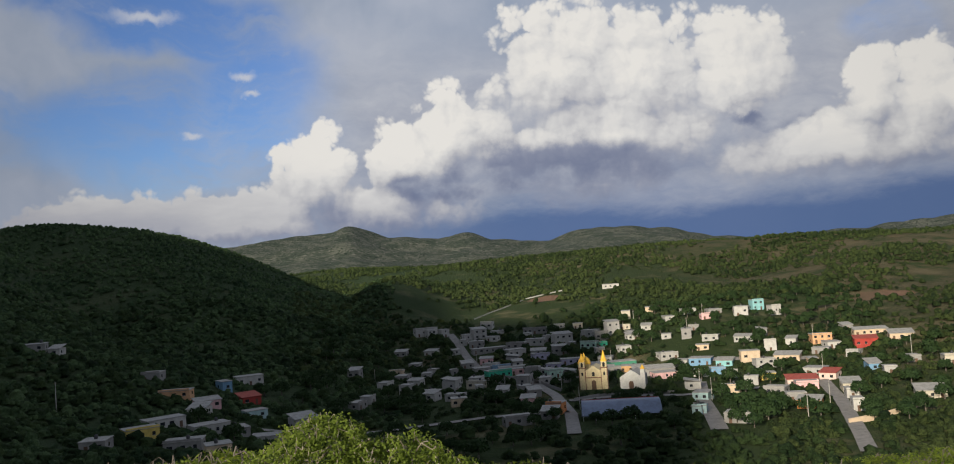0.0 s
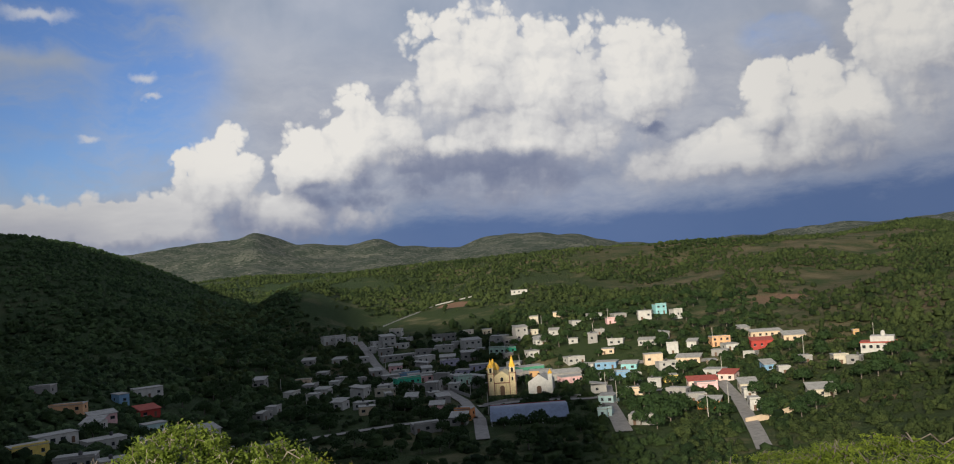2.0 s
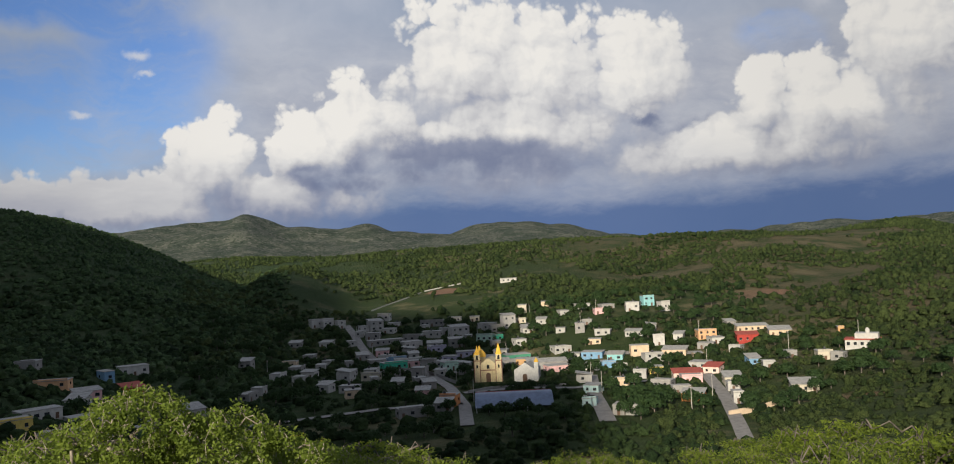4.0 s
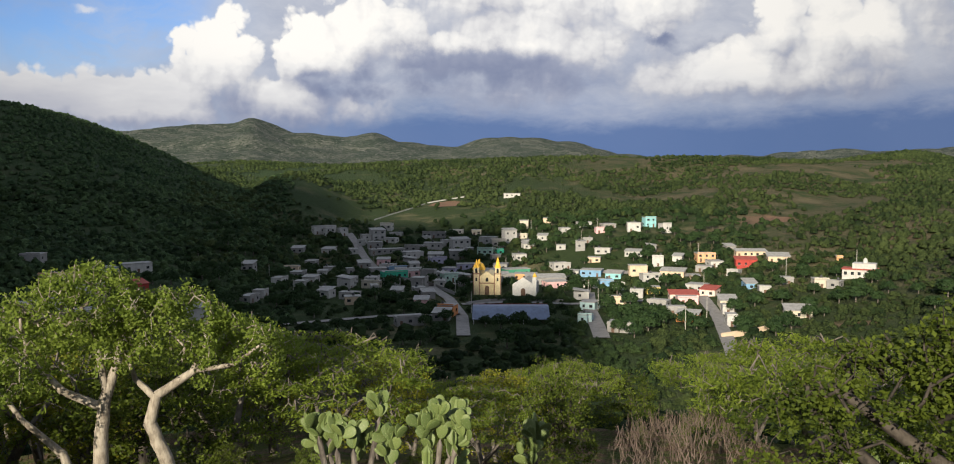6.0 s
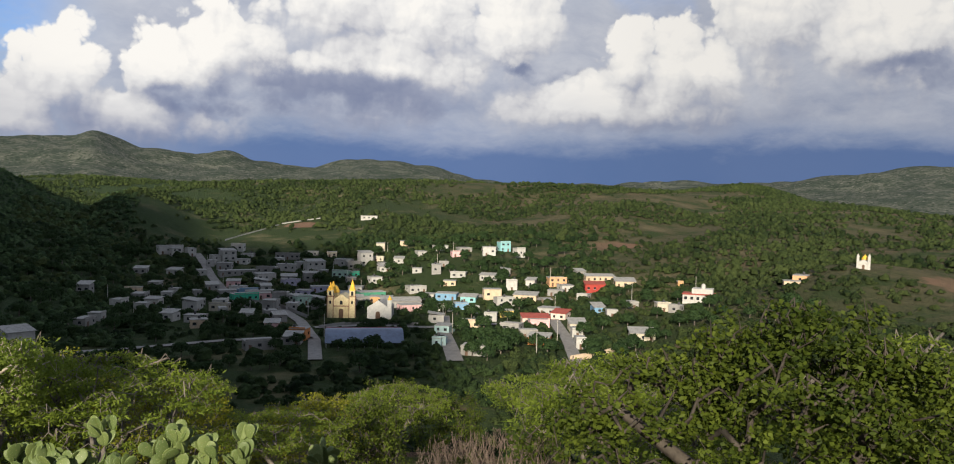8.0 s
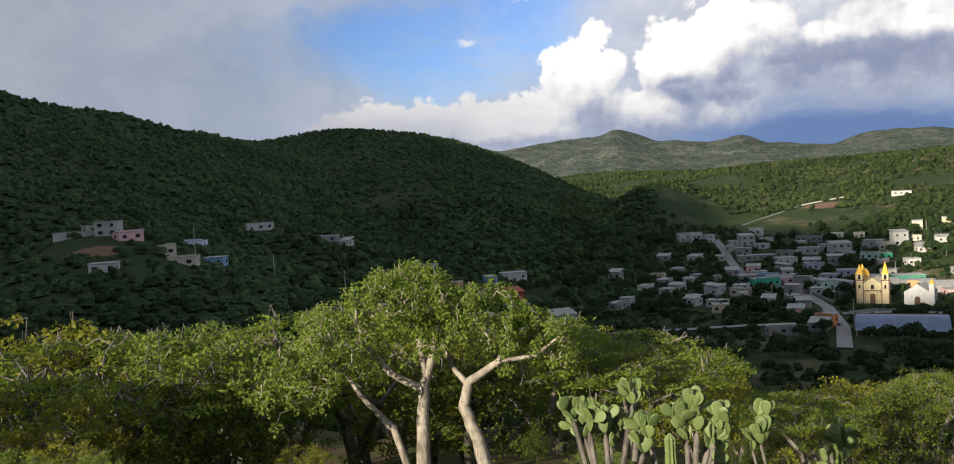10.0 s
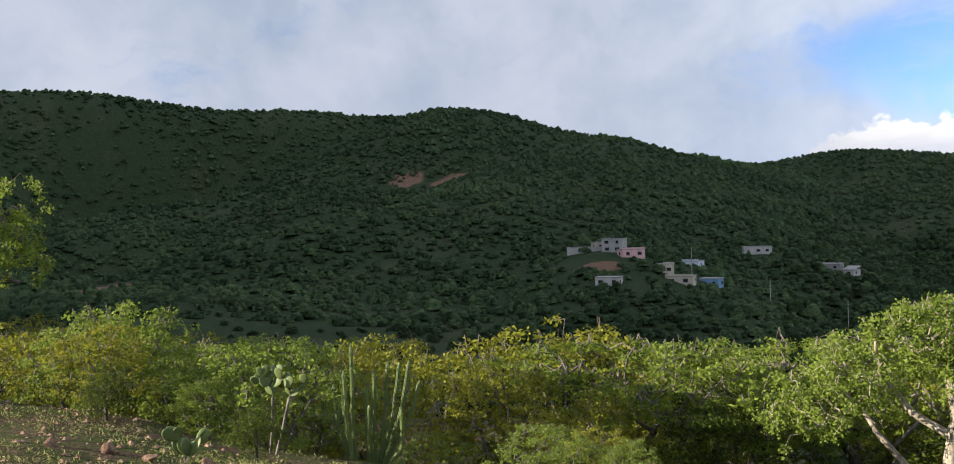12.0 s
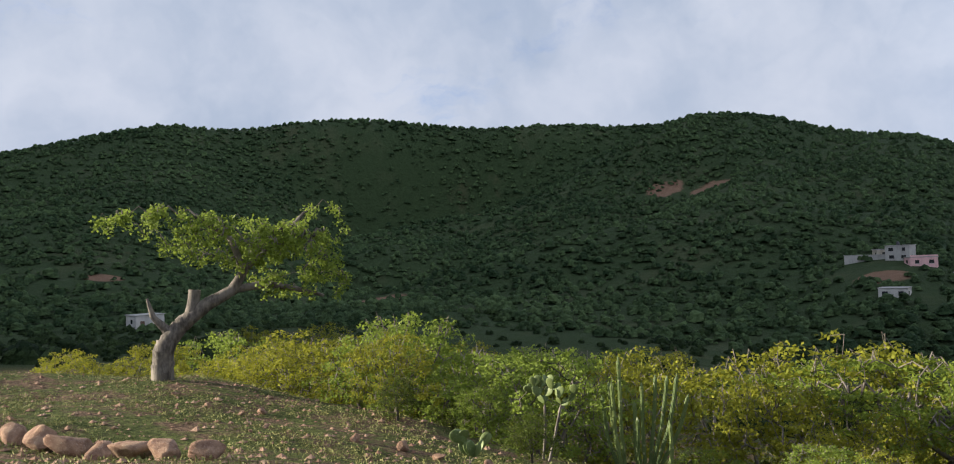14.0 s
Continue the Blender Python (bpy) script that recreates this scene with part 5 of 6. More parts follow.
house(-17.4, 494.0, 4.0, 8.1, 2.6, 10, "grey", 1)
house(55.9, 534.0, 4.4, 6.9, 2.6, -16, "grey", 1)
house(120.6, 550.9, 6.1, 8.7, 2.6, 2, "pale", 1)
house(34.3, 513.0, 9.8, 7.1, 3.3, 16, "lilac", 1)
house(173.9, 538.1, 7.2, 7.2, 5.7, 2, "cyan", 2)
house(165.2, 537.0, 5.8, 8.0, 2.6, -35, "grey", 1)
house(148.0, 543.9, 8.7, 7.9, 2.6, 5, "grey", 1)
house(160.8, 445.3, 5.1, 6.8, 3.8, -30, "white", 1)
house(174.8, 443.0, 9.7, 8.8, 4.0, -8, "peach", 2)
house(175.8, 431.7, 7.1, 8.9, 2.6, -2, "white", 1)
house(187.7, 420.1, 10.6, 6.9, 3.9, -16, "red", 1)
house(198.0, 437.4, 16.0, 6.0, 2.6, -10, "sand", 1)
house(203.9, 417.4, 10.7, 9.0, 2.6, -18, "sand", 1)
house(137.0, 419.8, 9.6, 6.1, 4.2, 2, "pale", 2)
house(151.3, 426.1, 12.1, 7.8, 2.6, -30, "sand", 1)
house(130.6, 395.8, 6.4, 6.2, 2.7, -10, "yellow", 1)
house(137.3, 372.4, 12.7, 7.4, 2.6, -12, "rosered", 1)
house(135.5, 362.7, 8.9, 7.8, 2.6, -12, "pink", 1)
house(151.2, 391.2, 9.1, 8.2, 2.6, -39, "pale", 1)
house(150.5, 373.8, 7.2, 7.8, 2.6, -40, "rosered", 1)
house(147.0, 345.5, 7.2, 8.9, 2.6, -15, "cream", 1)
house(142.2, 334.0, 4.6, 7.9, 2.7, -15, "white", 1)
house(133.8, 310.1, 3.9, 7.8, 3.5, -15, "white", 1)
house(120.5, 320.0, 8.3, 6.5, 2.6, -31, "orange", 1)
house(121.2, 336.1, 7.3, 6.9, 2.6, -12, "grey", 1)
house(158.8, 307.0, 9.7, 8.5, 2.6, -19, "cream", 1)
house(189.9, 348.5, 6.1, 6.9, 3.4, -15, "cream", 1)
house(193.7, 342.8, 5.0, 6.3, 2.6, -47, "grey", 1)
house(113.3, 446.6, 11.2, 8.9, 3.0, -24, "blue", 1)
house(122.8, 436.3, 8.1, 6.9, 2.6, -26, "cyan", 1)
house(115.5, 425.4, 6.8, 8.0, 2.6, -7, "blue", 1)
house(106.9, 420.5, 5.6, 6.7, 2.6, -24, "white", 1)
house(89.6, 354.3, 6.5, 8.0, 2.7, -32, "aqua", 1)
house(80.2, 323.3, 3.8, 6.3, 2.8, -6, "aqua", 1)
house(89.0, 304.1, 8.9, 8.8, 2.6, -26, "grey", 1)
house(128.7, 481.2, 8.9, 7.3, 2.6, -25, "pale", 1)
house(143.0, 467.3, 10.0, 6.2, 2.6, -27, "pale", 1)
house(170.1, 375.5, 5.3, 8.7, 2.6, -10, "blue", 1)
house(177.6, 410.2, 5.7, 6.8, 2.6, -41, "pale", 1)
house(168.2, 426.0, 8.2, 6.1, 2.6, -32, "grey", 1)
house(194.3, 456.8, 5.1, 6.9, 2.6, -3, "grey", 1)
house(225.7, 397.1, 2.9, 6.6, 2.6, -22, "ochre", 1)
house(120.1, 354.6, 8.6, 7.0, 2.6, -37, "grey", 1)
house(158.4, 413.5, 4.5, 8.4, 2.6, -13, "sand", 1)
house(185.3, 369.5, 4.2, 7.8, 2.6, -13, "grey", 1)
house(168.9, 357.5, 5.0, 6.9, 2.6, -17, "pale", 1)
house(-113.2, 411.8, 12.7, 7.4, 3.9, 29, "white", 1)
house(-112.6, 299.1, 13.3, 6.9, 2.9, 41, "white", 1)
house(-109.9, 271.9, 10.2, 7.2, 3.1, 36, "yellow", 1)
house(-125.4, 348.6, 12.5, 6.5, 2.7, 2, "peach", 1)
house(-97.5, 301.0, 12.8, 7.4, 3.3, 38, "pale", 1)
house(-89.7, 305.4, 8.5, 9.0, 2.9, 30, "grey", 1)
house(-91.3, 258.4, 11.0, 7.7, 2.9, 9, "grey", 1)
house(-111.9, 344.6, 9.8, 6.1, 2.9, 32, "pink", 1)
house(-101.4, 367.2, 8.2, 8.5, 2.6, 35, "red", 1)
house(-115.7, 380.8, 4.3, 8.9, 4.2, 37, "blue", 1)
house(-76.5, 297.5, 10.3, 7.0, 2.8, 4, "pale", 1)
house(-70.8, 330.7, 9.1, 8.6, 5.3, 32, "pale", 1)
house(-110.6, 331.6, 7.0, 8.9, 2.6, 0, "white", 1)
house(-143.0, 371.2, 8.0, 8.4, 3.1, 3, "grey", 1)
house(-93.0, 344.7, 8.7, 6.1, 2.8, 35, "aqua", 1)
house(-39.3, 602.1, 15.5, 8.8, 4.8, 18, "white", 1)
house(-71.3, 474.4, 6.5, 7.7, 4.4, -9, "grey", 1)
house(-113.2, 248.4, 7.3, 7.4, 2.6, 6, "grey", 1)
house(-80.0, 254.3, 7.2, 6.5, 3.9, 25, "sand", 1)
house(-218.5, 251.7, 8.1, 6.7, 4.7, 23, "pale", 2)
house(-227.3, 252.6, 4.8, 7.6, 2.6, 56, "cream", 1)
house(-207.4, 248.3, 8.8, 6.2, 2.7, 60, "pink", 1)
house(-187.3, 213.1, 8.1, 6.3, 2.6, 31, "white", 1)
house(-188.6, 244.6, 4.0, 6.8, 3.3, 58, "cream", 1)
house(-207.5, 285.0, 9.0, 7.4, 2.6, 18, "bluewhite", 1)
house(-179.8, 241.7, 9.4, 7.1, 2.6, 27, "cream", 1)
house(-180.4, 260.4, 6.8, 6.4, 3.0, 17, "blue", 1)
house(-224.4, 360.0, 12.7, 6.5, 3.1, 40, "white", 1)
house(-191.9, 367.8, 9.4, 8.8, 2.6, 18, "grey", 1)
house(-184.3, 371.5, 4.7, 8.5, 2.6, 8, "white", 1)
house(-244.2, 2.9, 7.6, 7.5, 2.9, 109, "white", 1)
house(233.8, 315.8, 7.0, 6.0, 3.0, -30, "sand", 1)
house(241.0, 319.1, 5.9, 8.3, 2.6, -47, "peach", 1)


# smaller houses that fill the quarters between
for tries in range(4000):
    x, y = hr.gauss(45, 55), hr.gauss(470, 60)
    if not (-60 < x < 190 and 345 < y < 600) or (30 < x < 90 and y < 425) or any(math.hypot(x - a, y - b) < c + 6.0 for a, b, c in HOUSES):
        continue
    house(round(x, 1), round(y, 1), round(hr.uniform(5, 9.5), 1), round(hr.uniform(5, 7.5), 1), hr.choice((2.6, 2.8, 3.0, 5.2)), round(hr.choice((-20, -8, 5, 75)) + hr.uniform(-6, 6)),
          hr.choice(("white", "white", "pale", "pale", "grey", "grey", "sand", "cream", "pale", "pink")), 1)
    if len(HOUSES) > 188:
        break


# the parish church: two towers with yellow spires, a dome, a gabled front
def arch_mesh(name, wide, high, y, mat, depth=0.12):
    bm = bmesh.new()
    pts = [(-wide / 2, 0), (wide / 2, 0)] + [(wide / 2 * math.cos(a), high - wide / 2 + wide / 2 * math.sin(a)) for a in np.linspace(0, math.pi, 9)]
    f = bm.faces.new([bm.verts.new((px, y, pz)) for px, pz in pts])
    ext = bmesh.ops.extrude_face_region(bm, geom=[f])
    bmesh.ops.translate(bm, verts=[v for v in ext["geom"] if isinstance(v, bmesh.types.BMVert)], vec=(0, -depth, 0))
    bmesh.ops.recalc_face_normals(bm, faces=bm.faces)
    me = bpy.data.meshes.new(name)
    bm.to_mesh(me)
    bm.free()
    me.materials.append(mat)
    return me


def gable_mesh(name, wide, y0, y1, eave, ridge, mat):
    bm = bmesh.new()
    pts = [(-wide / 2, -1.5), (wide / 2, -1.5), (wide / 2, eave), (0, ridge), (-wide / 2, eave)]
    f = bm.faces.new([bm.verts.new((px, y0, pz)) for px, pz in pts])
    ext = bmesh.ops.extrude_face_region(bm, geom=[f])
    bmesh.ops.translate(bm, verts=[v for v in ext["geom"] if isinstance(v, bmesh.types.BMVert)], vec=(0, y1 - y0, 0))
    bmesh.ops.recalc_face_normals(bm, faces=bm.faces)
    me = bpy.data.meshes.new(name)
    bm.to_mesh(me)
    bm.free()
    me.materials.append(mat)
    return me


church = thing("church", "cream church with two bell towers and bright yellow spires", "church", pose(51.0, 402.0, ground(51, 400), 0, 0, -12))
part("nave", gable_mesh("nave", 7.0, 0.3, 20, 8.5, 10.0, STUCCO), church)
part("front", gable_mesh("front", 7.4, -0.4, 0.3, 8.6, 11.2, STUCCO), church)
part("main_door", arch_mesh("main_door", 2.1, 4.4, -0.4, WOOD), church, "dark arched wooden door")
part("choir_window", arch_mesh("choir_window", 1.3, 1.9, 0, GLASS), church, "", pose(0, -0.4, 6.3))
part("cornice", box_mesh("cornice", -3.8, 3.8, -0.7, -0.38, 5.4, 5.8, TRIM), church)
for k in (-3.0, -1.7, 1.7, 3.0):
    part("column", lathe("column", [(0.28, 0), (0.22, 0.3), (0.20, 5.0), (0.30, 5.4)], STUCCO), church, "", pose(k, -0.62, 0))
for side, tall in ((-1, 15.0), (1, 16.2)):
    tower = part("bell_tower", box_mesh("bell_tower", -1.55, 1.55, -1.55, 1.55, -1.5, 10.2, STUCCO), church, "cream bell tower with dark corners", pose(side * 5.1, 0.9, 0))
    for a in (-1, 1):
        part("corner_strip", box_mesh("corner_strip", a * 1.42 - 0.16, a * 1.42 + 0.16, -1.62, -1.5, -1.0, 10.0, TRIM), tower)
    part("belfry", box_mesh("belfry", -1.3, 1.3, -1.3, 1.3, 10.2, 13.0, STUCCO), tower)
    part("belfry_cornice", box_mesh("belfry_cornice", -1.7, 1.7, -1.7, 1.7, 9.9, 10.25, TRIM, 0.05), tower)
    part("belfry_arch", arch_mesh("belfry_arch", 1.1, 2.1, -1.3, GLASS), tower, "", pose(0, 0, 10.5))
    part("tower_window", arch_mesh("tower_window", 0.8, 1.6, -1.55, GLASS), tower, "", pose(0, 0, 6.6))
    part("spire", lathe("spire", [(1.65, 12.9), (1.5, 13.3), (1.15, 14.2), (0.6, tall), (0.25, tall + 1.4), (0.1, tall + 1.6), (0.01, tall + 2.3)], YELLOW, 8), tower, "bright yellow tiled spire")
part("drum", lathe("drum", [(3.0, 8), (3.0, 11.0), (3.2, 11.2)], STUCCO, 16), church, "", pose(-4.6, 8.0, 0))
part("dome", lathe("dome", [(3.2, 11.2), (3.1, 12.0), (2.6, 13.2), (1.7, 14.2), (0.6, 14.8), (0.5, 15.6), (0.01, 16.6)], YELLOW, 16), church, "yellow tiled dome", pose(-4.6, 8.0, 0))
HOUSES.append((51, 408, 14))

old = thing("old_church", "small white gabled church with a low bell turret", "church", pose(67.5, 396.0, ground(67, 393), 0, 0, -20))
part("wall", gable_mesh("wall", 9.0, 0.4, 16, 5.0, 7.4, WALLS["pale"]), old)
part("front", gable_mesh("front", 10.2, -0.3, 0.4, 5.4, 8.8, WHITEWASH), old)
part("roof_plane", gable_mesh("roof_plane", 9.6, 0.5, 16.2, 5.1, 7.8, CONCRETE), old, "grey weathered roof", Matrix.Translation((0, 0, 0.15)))
part("main_door", arch_mesh("main_door", 2.2, 3.6, -0.3, WOOD), old, "dark arched wooden door")
part("bell_turret", box_mesh("bell_turret", -1.0, 1.0, -0.8, 1.0, 0, 9.0, WHITEWASH), old, "", pose(5.4, 0.6, 0))
part("turret_cap", lathe("turret_cap", [(1.1, 9.0), (0.9, 9.8), (0.3, 10.6), (0.01, 11.2)], YELLOW, 10), old, "small yellow cap", pose(5.4, 0.6, 0))
HOUSES.append((68, 402, 11))

hall = thing("market_hall", "long hall under a curved blue sheet-metal roof", "hall", pose(51.5, 330.0, ground(51, 327) - 0.5, 0, 0, -7))
bmr = []
for k, s in enumerate(np.linspace(-1, 1, 13)):
    bmr.append((s * 8.0, 2.9 + 3.4 * (1 - max(0, -s + 0.1) ** 1.6) - 0.6 * max(0, s)))
V = np.array([(xx, yy, zz + dz) for dz in (0, 0.12) for yy, zz in bmr for xx in (-15, 15)], float)
F = [(2 * k, 2 * k + 1, 2 * k + 3, 2 * k + 2) for k in range(12)] + [(26 + 2 * k, 26 + 2 * k + 2, 26 + 2 * k + 3, 26 + 2 * k + 1) for k in range(12)]
part("roof", mesh_from("roof", V, F, BLUEROOF), hall, "curved blue-grey sheet-metal roof")
for xx in np.linspace(-14.5, 14.5, 7):
    for yy in (-7.6, 7.6):
        part("post", box_mesh("post", -0.12, 0.12, -0.12, 0.12, -1, 2.85 if yy < 0 else 5.6, STEEL), hall, "", pose(float(xx), yy, 0))
part("back_wall", box_mesh("back_wall", -15, 15, 7.9, 8.2, -1, 6.0, REDROOF), hall, "dark red back wall")
HOUSES.append((51, 331, 15))

villa = thing("villa", "white villa with red roof edge and a small rooftop cupola", "house", pose(212.7, 356.0, ground(212, 355), 0, 0, -36))
part("wall", box_mesh("wall", -7, 7, -4, 4, -1.5, 3.4, WALLS["white"]), villa)
part("roof", box_mesh("roof", -7.4, 7.4, -4.4, 4.4, 3.4, 3.9, REDROOF, 0.05), villa, "red roof edge")
part("upper_room", box_mesh("upper_room", -3, 6.5, -3, 4, 3.9, 6.2, WALLS["white"]), villa)
part("cupola", lathe("cupola", [(1.0, 6.2), (1.0, 7.4), (0.7, 8.2), (0.01, 8.6)], WALLS["white"], 10), villa, "small white cupola", pose(2, 0, 0))
for k in range(5):
    part("window", WINDOW, villa, "", pose(-5.6 + k * 2.8, -4, 1.8) @ Matrix.Diagonal((1.3, 1, 1.4, 1)))
HOUSES.append((213, 356, 8))

chapel = thing("hill_chapel", "white hilltop chapel with a yellow dome and two turrets", "chapel", pose(264.5, 309.0, ground(264, 308), 0, 0, -42) @ Matrix.Scale(0.74, 4))
part("nave", gable_mesh("nave", 5.0, -2, 6, 4.2, 5.6, WALLS["white"]), chapel)
for k in (-1, 1):
    part("turret", box_mesh("turret", k * 3.0 - 0.7, k * 3.0 + 0.7, -2.4, -1.0, -1.5, 7.2, WALLS["white"]), chapel)
    part("turret_cap", lathe("turret_cap", [(0.9, 7.2), (0.6, 8.0), (0.01, 9.2)], WALLS["white"], 8), chapel, "", pose(k * 3.0, -1.7, 0))
part("dome", lathe("dome", [(2.0, 5.0), (1.9, 6.0), (1.2, 7.2), (0.3, 7.8), (0.01, 8.6)], YELLOW, 14), chapel, "yellow dome", pose(0.6, 3.5, 0))
part("main_door", arch_mesh("main_door", 1.3, 2.6, -2, WOOD), chapel)
HOUSES.append((264, 309, 8))

barn = thing("white_barn", "long low white farm building on the slope", "barn", pose(112, 724, ground(112, 722), 0, 0, -8))
part("wall", box_mesh("wall", -7, 7, -3, 3, -1.5, 3.2, WALLS["white"]), barn)
part("roof", box_mesh("roof", -7.3, 7.3, -3.3, 3.3, 3.2, 3.5, CONCRETE), barn)
for k in (-4, 0, 4):
    part("window", WINDOW, barn, "", pose(k, -3, 1.7) @ Matrix.Diagonal((1.4, 1, 1.2, 1)))

hill_wall = thing("garden_wall", "long white garden wall on the hillside", "wall", pose(-228.7, 244.5, ground(-228.7, 243), 0, 0, 44))
part("wall", box_mesh("wall", -6, 8, -0.2, 0.2, -2, 2.6, WALLS["pale"]), hill_wall)
part("coping", box_mesh("coping", -6.2, 8.2, -0.3, 0.3, 2.6, 2.8, CONCRETE), hill_wall)


def field_wall(pts, high, mat, name, label):
    """A low wall or fence line that follows the ground."""
    V, F = [], []
    for x, y in pts:
        g = ground(x, y)
        for dy in (-0.3, 0.3):
            V += [(x, y + dy, g - 1), (x, y + dy, g + high)]
    for k in range(len(pts) - 1):
        a, b = 4 * k, 4 * k + 4
        F += [(a, b, b + 1, a + 1), (a + 2, a + 3, b + 3, b + 2), (a + 1, b + 1, b + 3, a + 3)]
    return tagged(new(name, mesh_from(name, V, F, mat, smooth=False)), label, "wall")


def line(pts, step=8.0):
    out = []
    for (x0, y0), (x1, y1) in zip(pts[:-1], pts[1:]):
        n = max(1, int(math.hypot(x1 - x0, y1 - y0) / step))
        out += [(x0 + (x1 - x0) * k / n, y0 + (y1 - y0) * k / n) for k in range(n)]
    return out + [pts[-1]]


field_wall(line([(-5, 665), (8.7, 690), (40, 740), (74, 753)]), 1.0, WALLS["pale"], "field_wall", "pale boundary wall along a field on the slope")
field_wall(line([(120, 286), (134, 290), (150, 296)]), 1.8, WALLS["sand"], "yard_wall", "sand-coloured yard wall beside the street")
field_wall(line([(38, 372), (50, 380), (82, 374)]), 1.3, WALLS["grey"], "churchyard_wall", "grey churchyard wall below the church")
field_wall(line([(8, 470), (26, 440), (36, 400)]), 1.6, WALLS["grey"], "street_wall", "grey wall along the street")


def street(name, pts, wide):
    V, F = [], []
    pts = line(pts, 5.0)
    for k, (x, y) in enumerate(pts):
        x0, y0 = pts[max(k - 1, 0)]
        x1, y1 = pts[min(k + 1, len(pts) - 1)]
        d = Vector((y1 - y0, x0 - x1)).normalized() * wide / 2
        for s in (-1, -0.33, 0.33, 1):
            px, py = x + d.x * s, y + d.y * s
            V.append((px, py, ground(px, py) + 0.5))
    for k in range(len(pts) - 1):
        for s in range(3):
            F.append((4 * k + s, 4 * k + s + 1, 4 * k + s + 5, 4 * k + s + 4))
    STREETS.append(pts)
    return tagged(new(name, mesh_from(name, V, F, STREET)), "pale dusty paved village street", "street", kind="structure")


STREETS = []
street("road", [(-22, 600), (-16, 570), (-10.6, 541), (-1.6, 501), (12, 465), (25.2, 434), (31.6, 390), (33.2, 340), (30, 300)], 5.0)
street("road", [(146, 372), (142.4, 357), (135.2, 327), (123.9, 292), (116, 268), (108, 245)], 5.0)
street("road", [(100, 400), (88, 348), (82, 312), (78, 290)], 6.0)
street("road", [(36, 372), (60, 376), (84, 366), (120, 372), (146, 368)], 4.5)
street("road", [(25, 434), (60, 450), (110, 452), (160, 420)], 5.0)
street("road", [(-90, 320), (-40, 330), (0, 345), (33, 345)], 4.5)


def utility_pole(x, y, tall=8.0):
    ob = thing("utility_pole", "tall grey concrete utility pole with crossarm", "pole", pose(x, y, ground(x, y), 0, 0, hr.uniform(0, 90)), "utility poles")
    part("pole", lathe("pole", [(0.16, -0.5), (0.10, tall), (0.01, tall + 0.02)], POLE, 6), ob)
    part("crossarm", box_mesh("crossarm", -0.9, 0.9, -0.06, 0.06, tall - 0.7, tall - 0.55, WOOD), ob)


for x, y in ((36, 405), (38, 350), (8, 480), (-4, 520), (-14, 560), (70, 470), (95, 380), (92, 350), (150, 380), (128, 320), (112, 300), (170, 440), (60, 520), (120, 500), (100, 560), (-60, 470), (-190, 262), (-172, 285), (-150, 300), (190, 380), (225, 380), (140, 540), (20, 400), (-40, 400)):
    utility_pole(x, y, hr.uniform(8, 11))

# ---- trees of the town ----


def puff(rng, n, rx, rz, size):
    """Foliage clumps over a domed crown, facing outwards."""
    d = unit(rng.normal(size=(n, 3)))
    d[:, 2] = np.where(d[:, 2] < -0.25, -d[:, 2], d[:, 2])
    lump = 1 + 0.22 * np.sin(d[:, 0] * 5 + rng.uniform(0, 6)) * np.cos(d[:, 1] * 5 + rng.uniform(0, 6))
    c = d * (rng.uniform(0.55, 1.0, n) ** 0.5 * lump)[:, None] * np.array((rx, rx, rz))
    return c, unit(d + rng.normal(size=d.shape) * 0.55), size


TOWN_TREES = []
rngt = np.random.default_rng(14)
for k in range(4):
    c, nrm, _ = puff(rngt, 620, 2.6, 2.0, 0.6)
    c[:, 2] += 2.2
    wood = tubes([((0, 0, -0.5), (0.1, 0, 1.6), 0.22, 0.16), ((0.1, 0, 1.6), (0.5, 0.3, 2.6), 0.13, 0.06), ((0.1, 0, 1.6), (-0.5, -0.2, 2.5), 0.12, 0.05)])
    TOWN_TREES.append((wood, leaf_quads(rngt, c, nrm, 0.6, 0.5)))
TP = {}


def town_tree(x, y, s):
    k = hr.randrange(4)
    m = pose(x, y, ground(x, y), 0, 0, hr.uniform(0, 360)) @ Matrix.Scale(s, 4)
    if k not in TP:
        TP[k] = plant("town_tree", "round dark green tree between the houses", "tree", TOWN_TREES[k], BARK_GREY, TOWN_LEAF, Matrix(), "town trees")
        TP[k].matrix_basis = m
    else:
        copy_thing(TP[k], Matrix()).matrix_basis = m
    HOUSES.append((x, y, 2.5 * s))


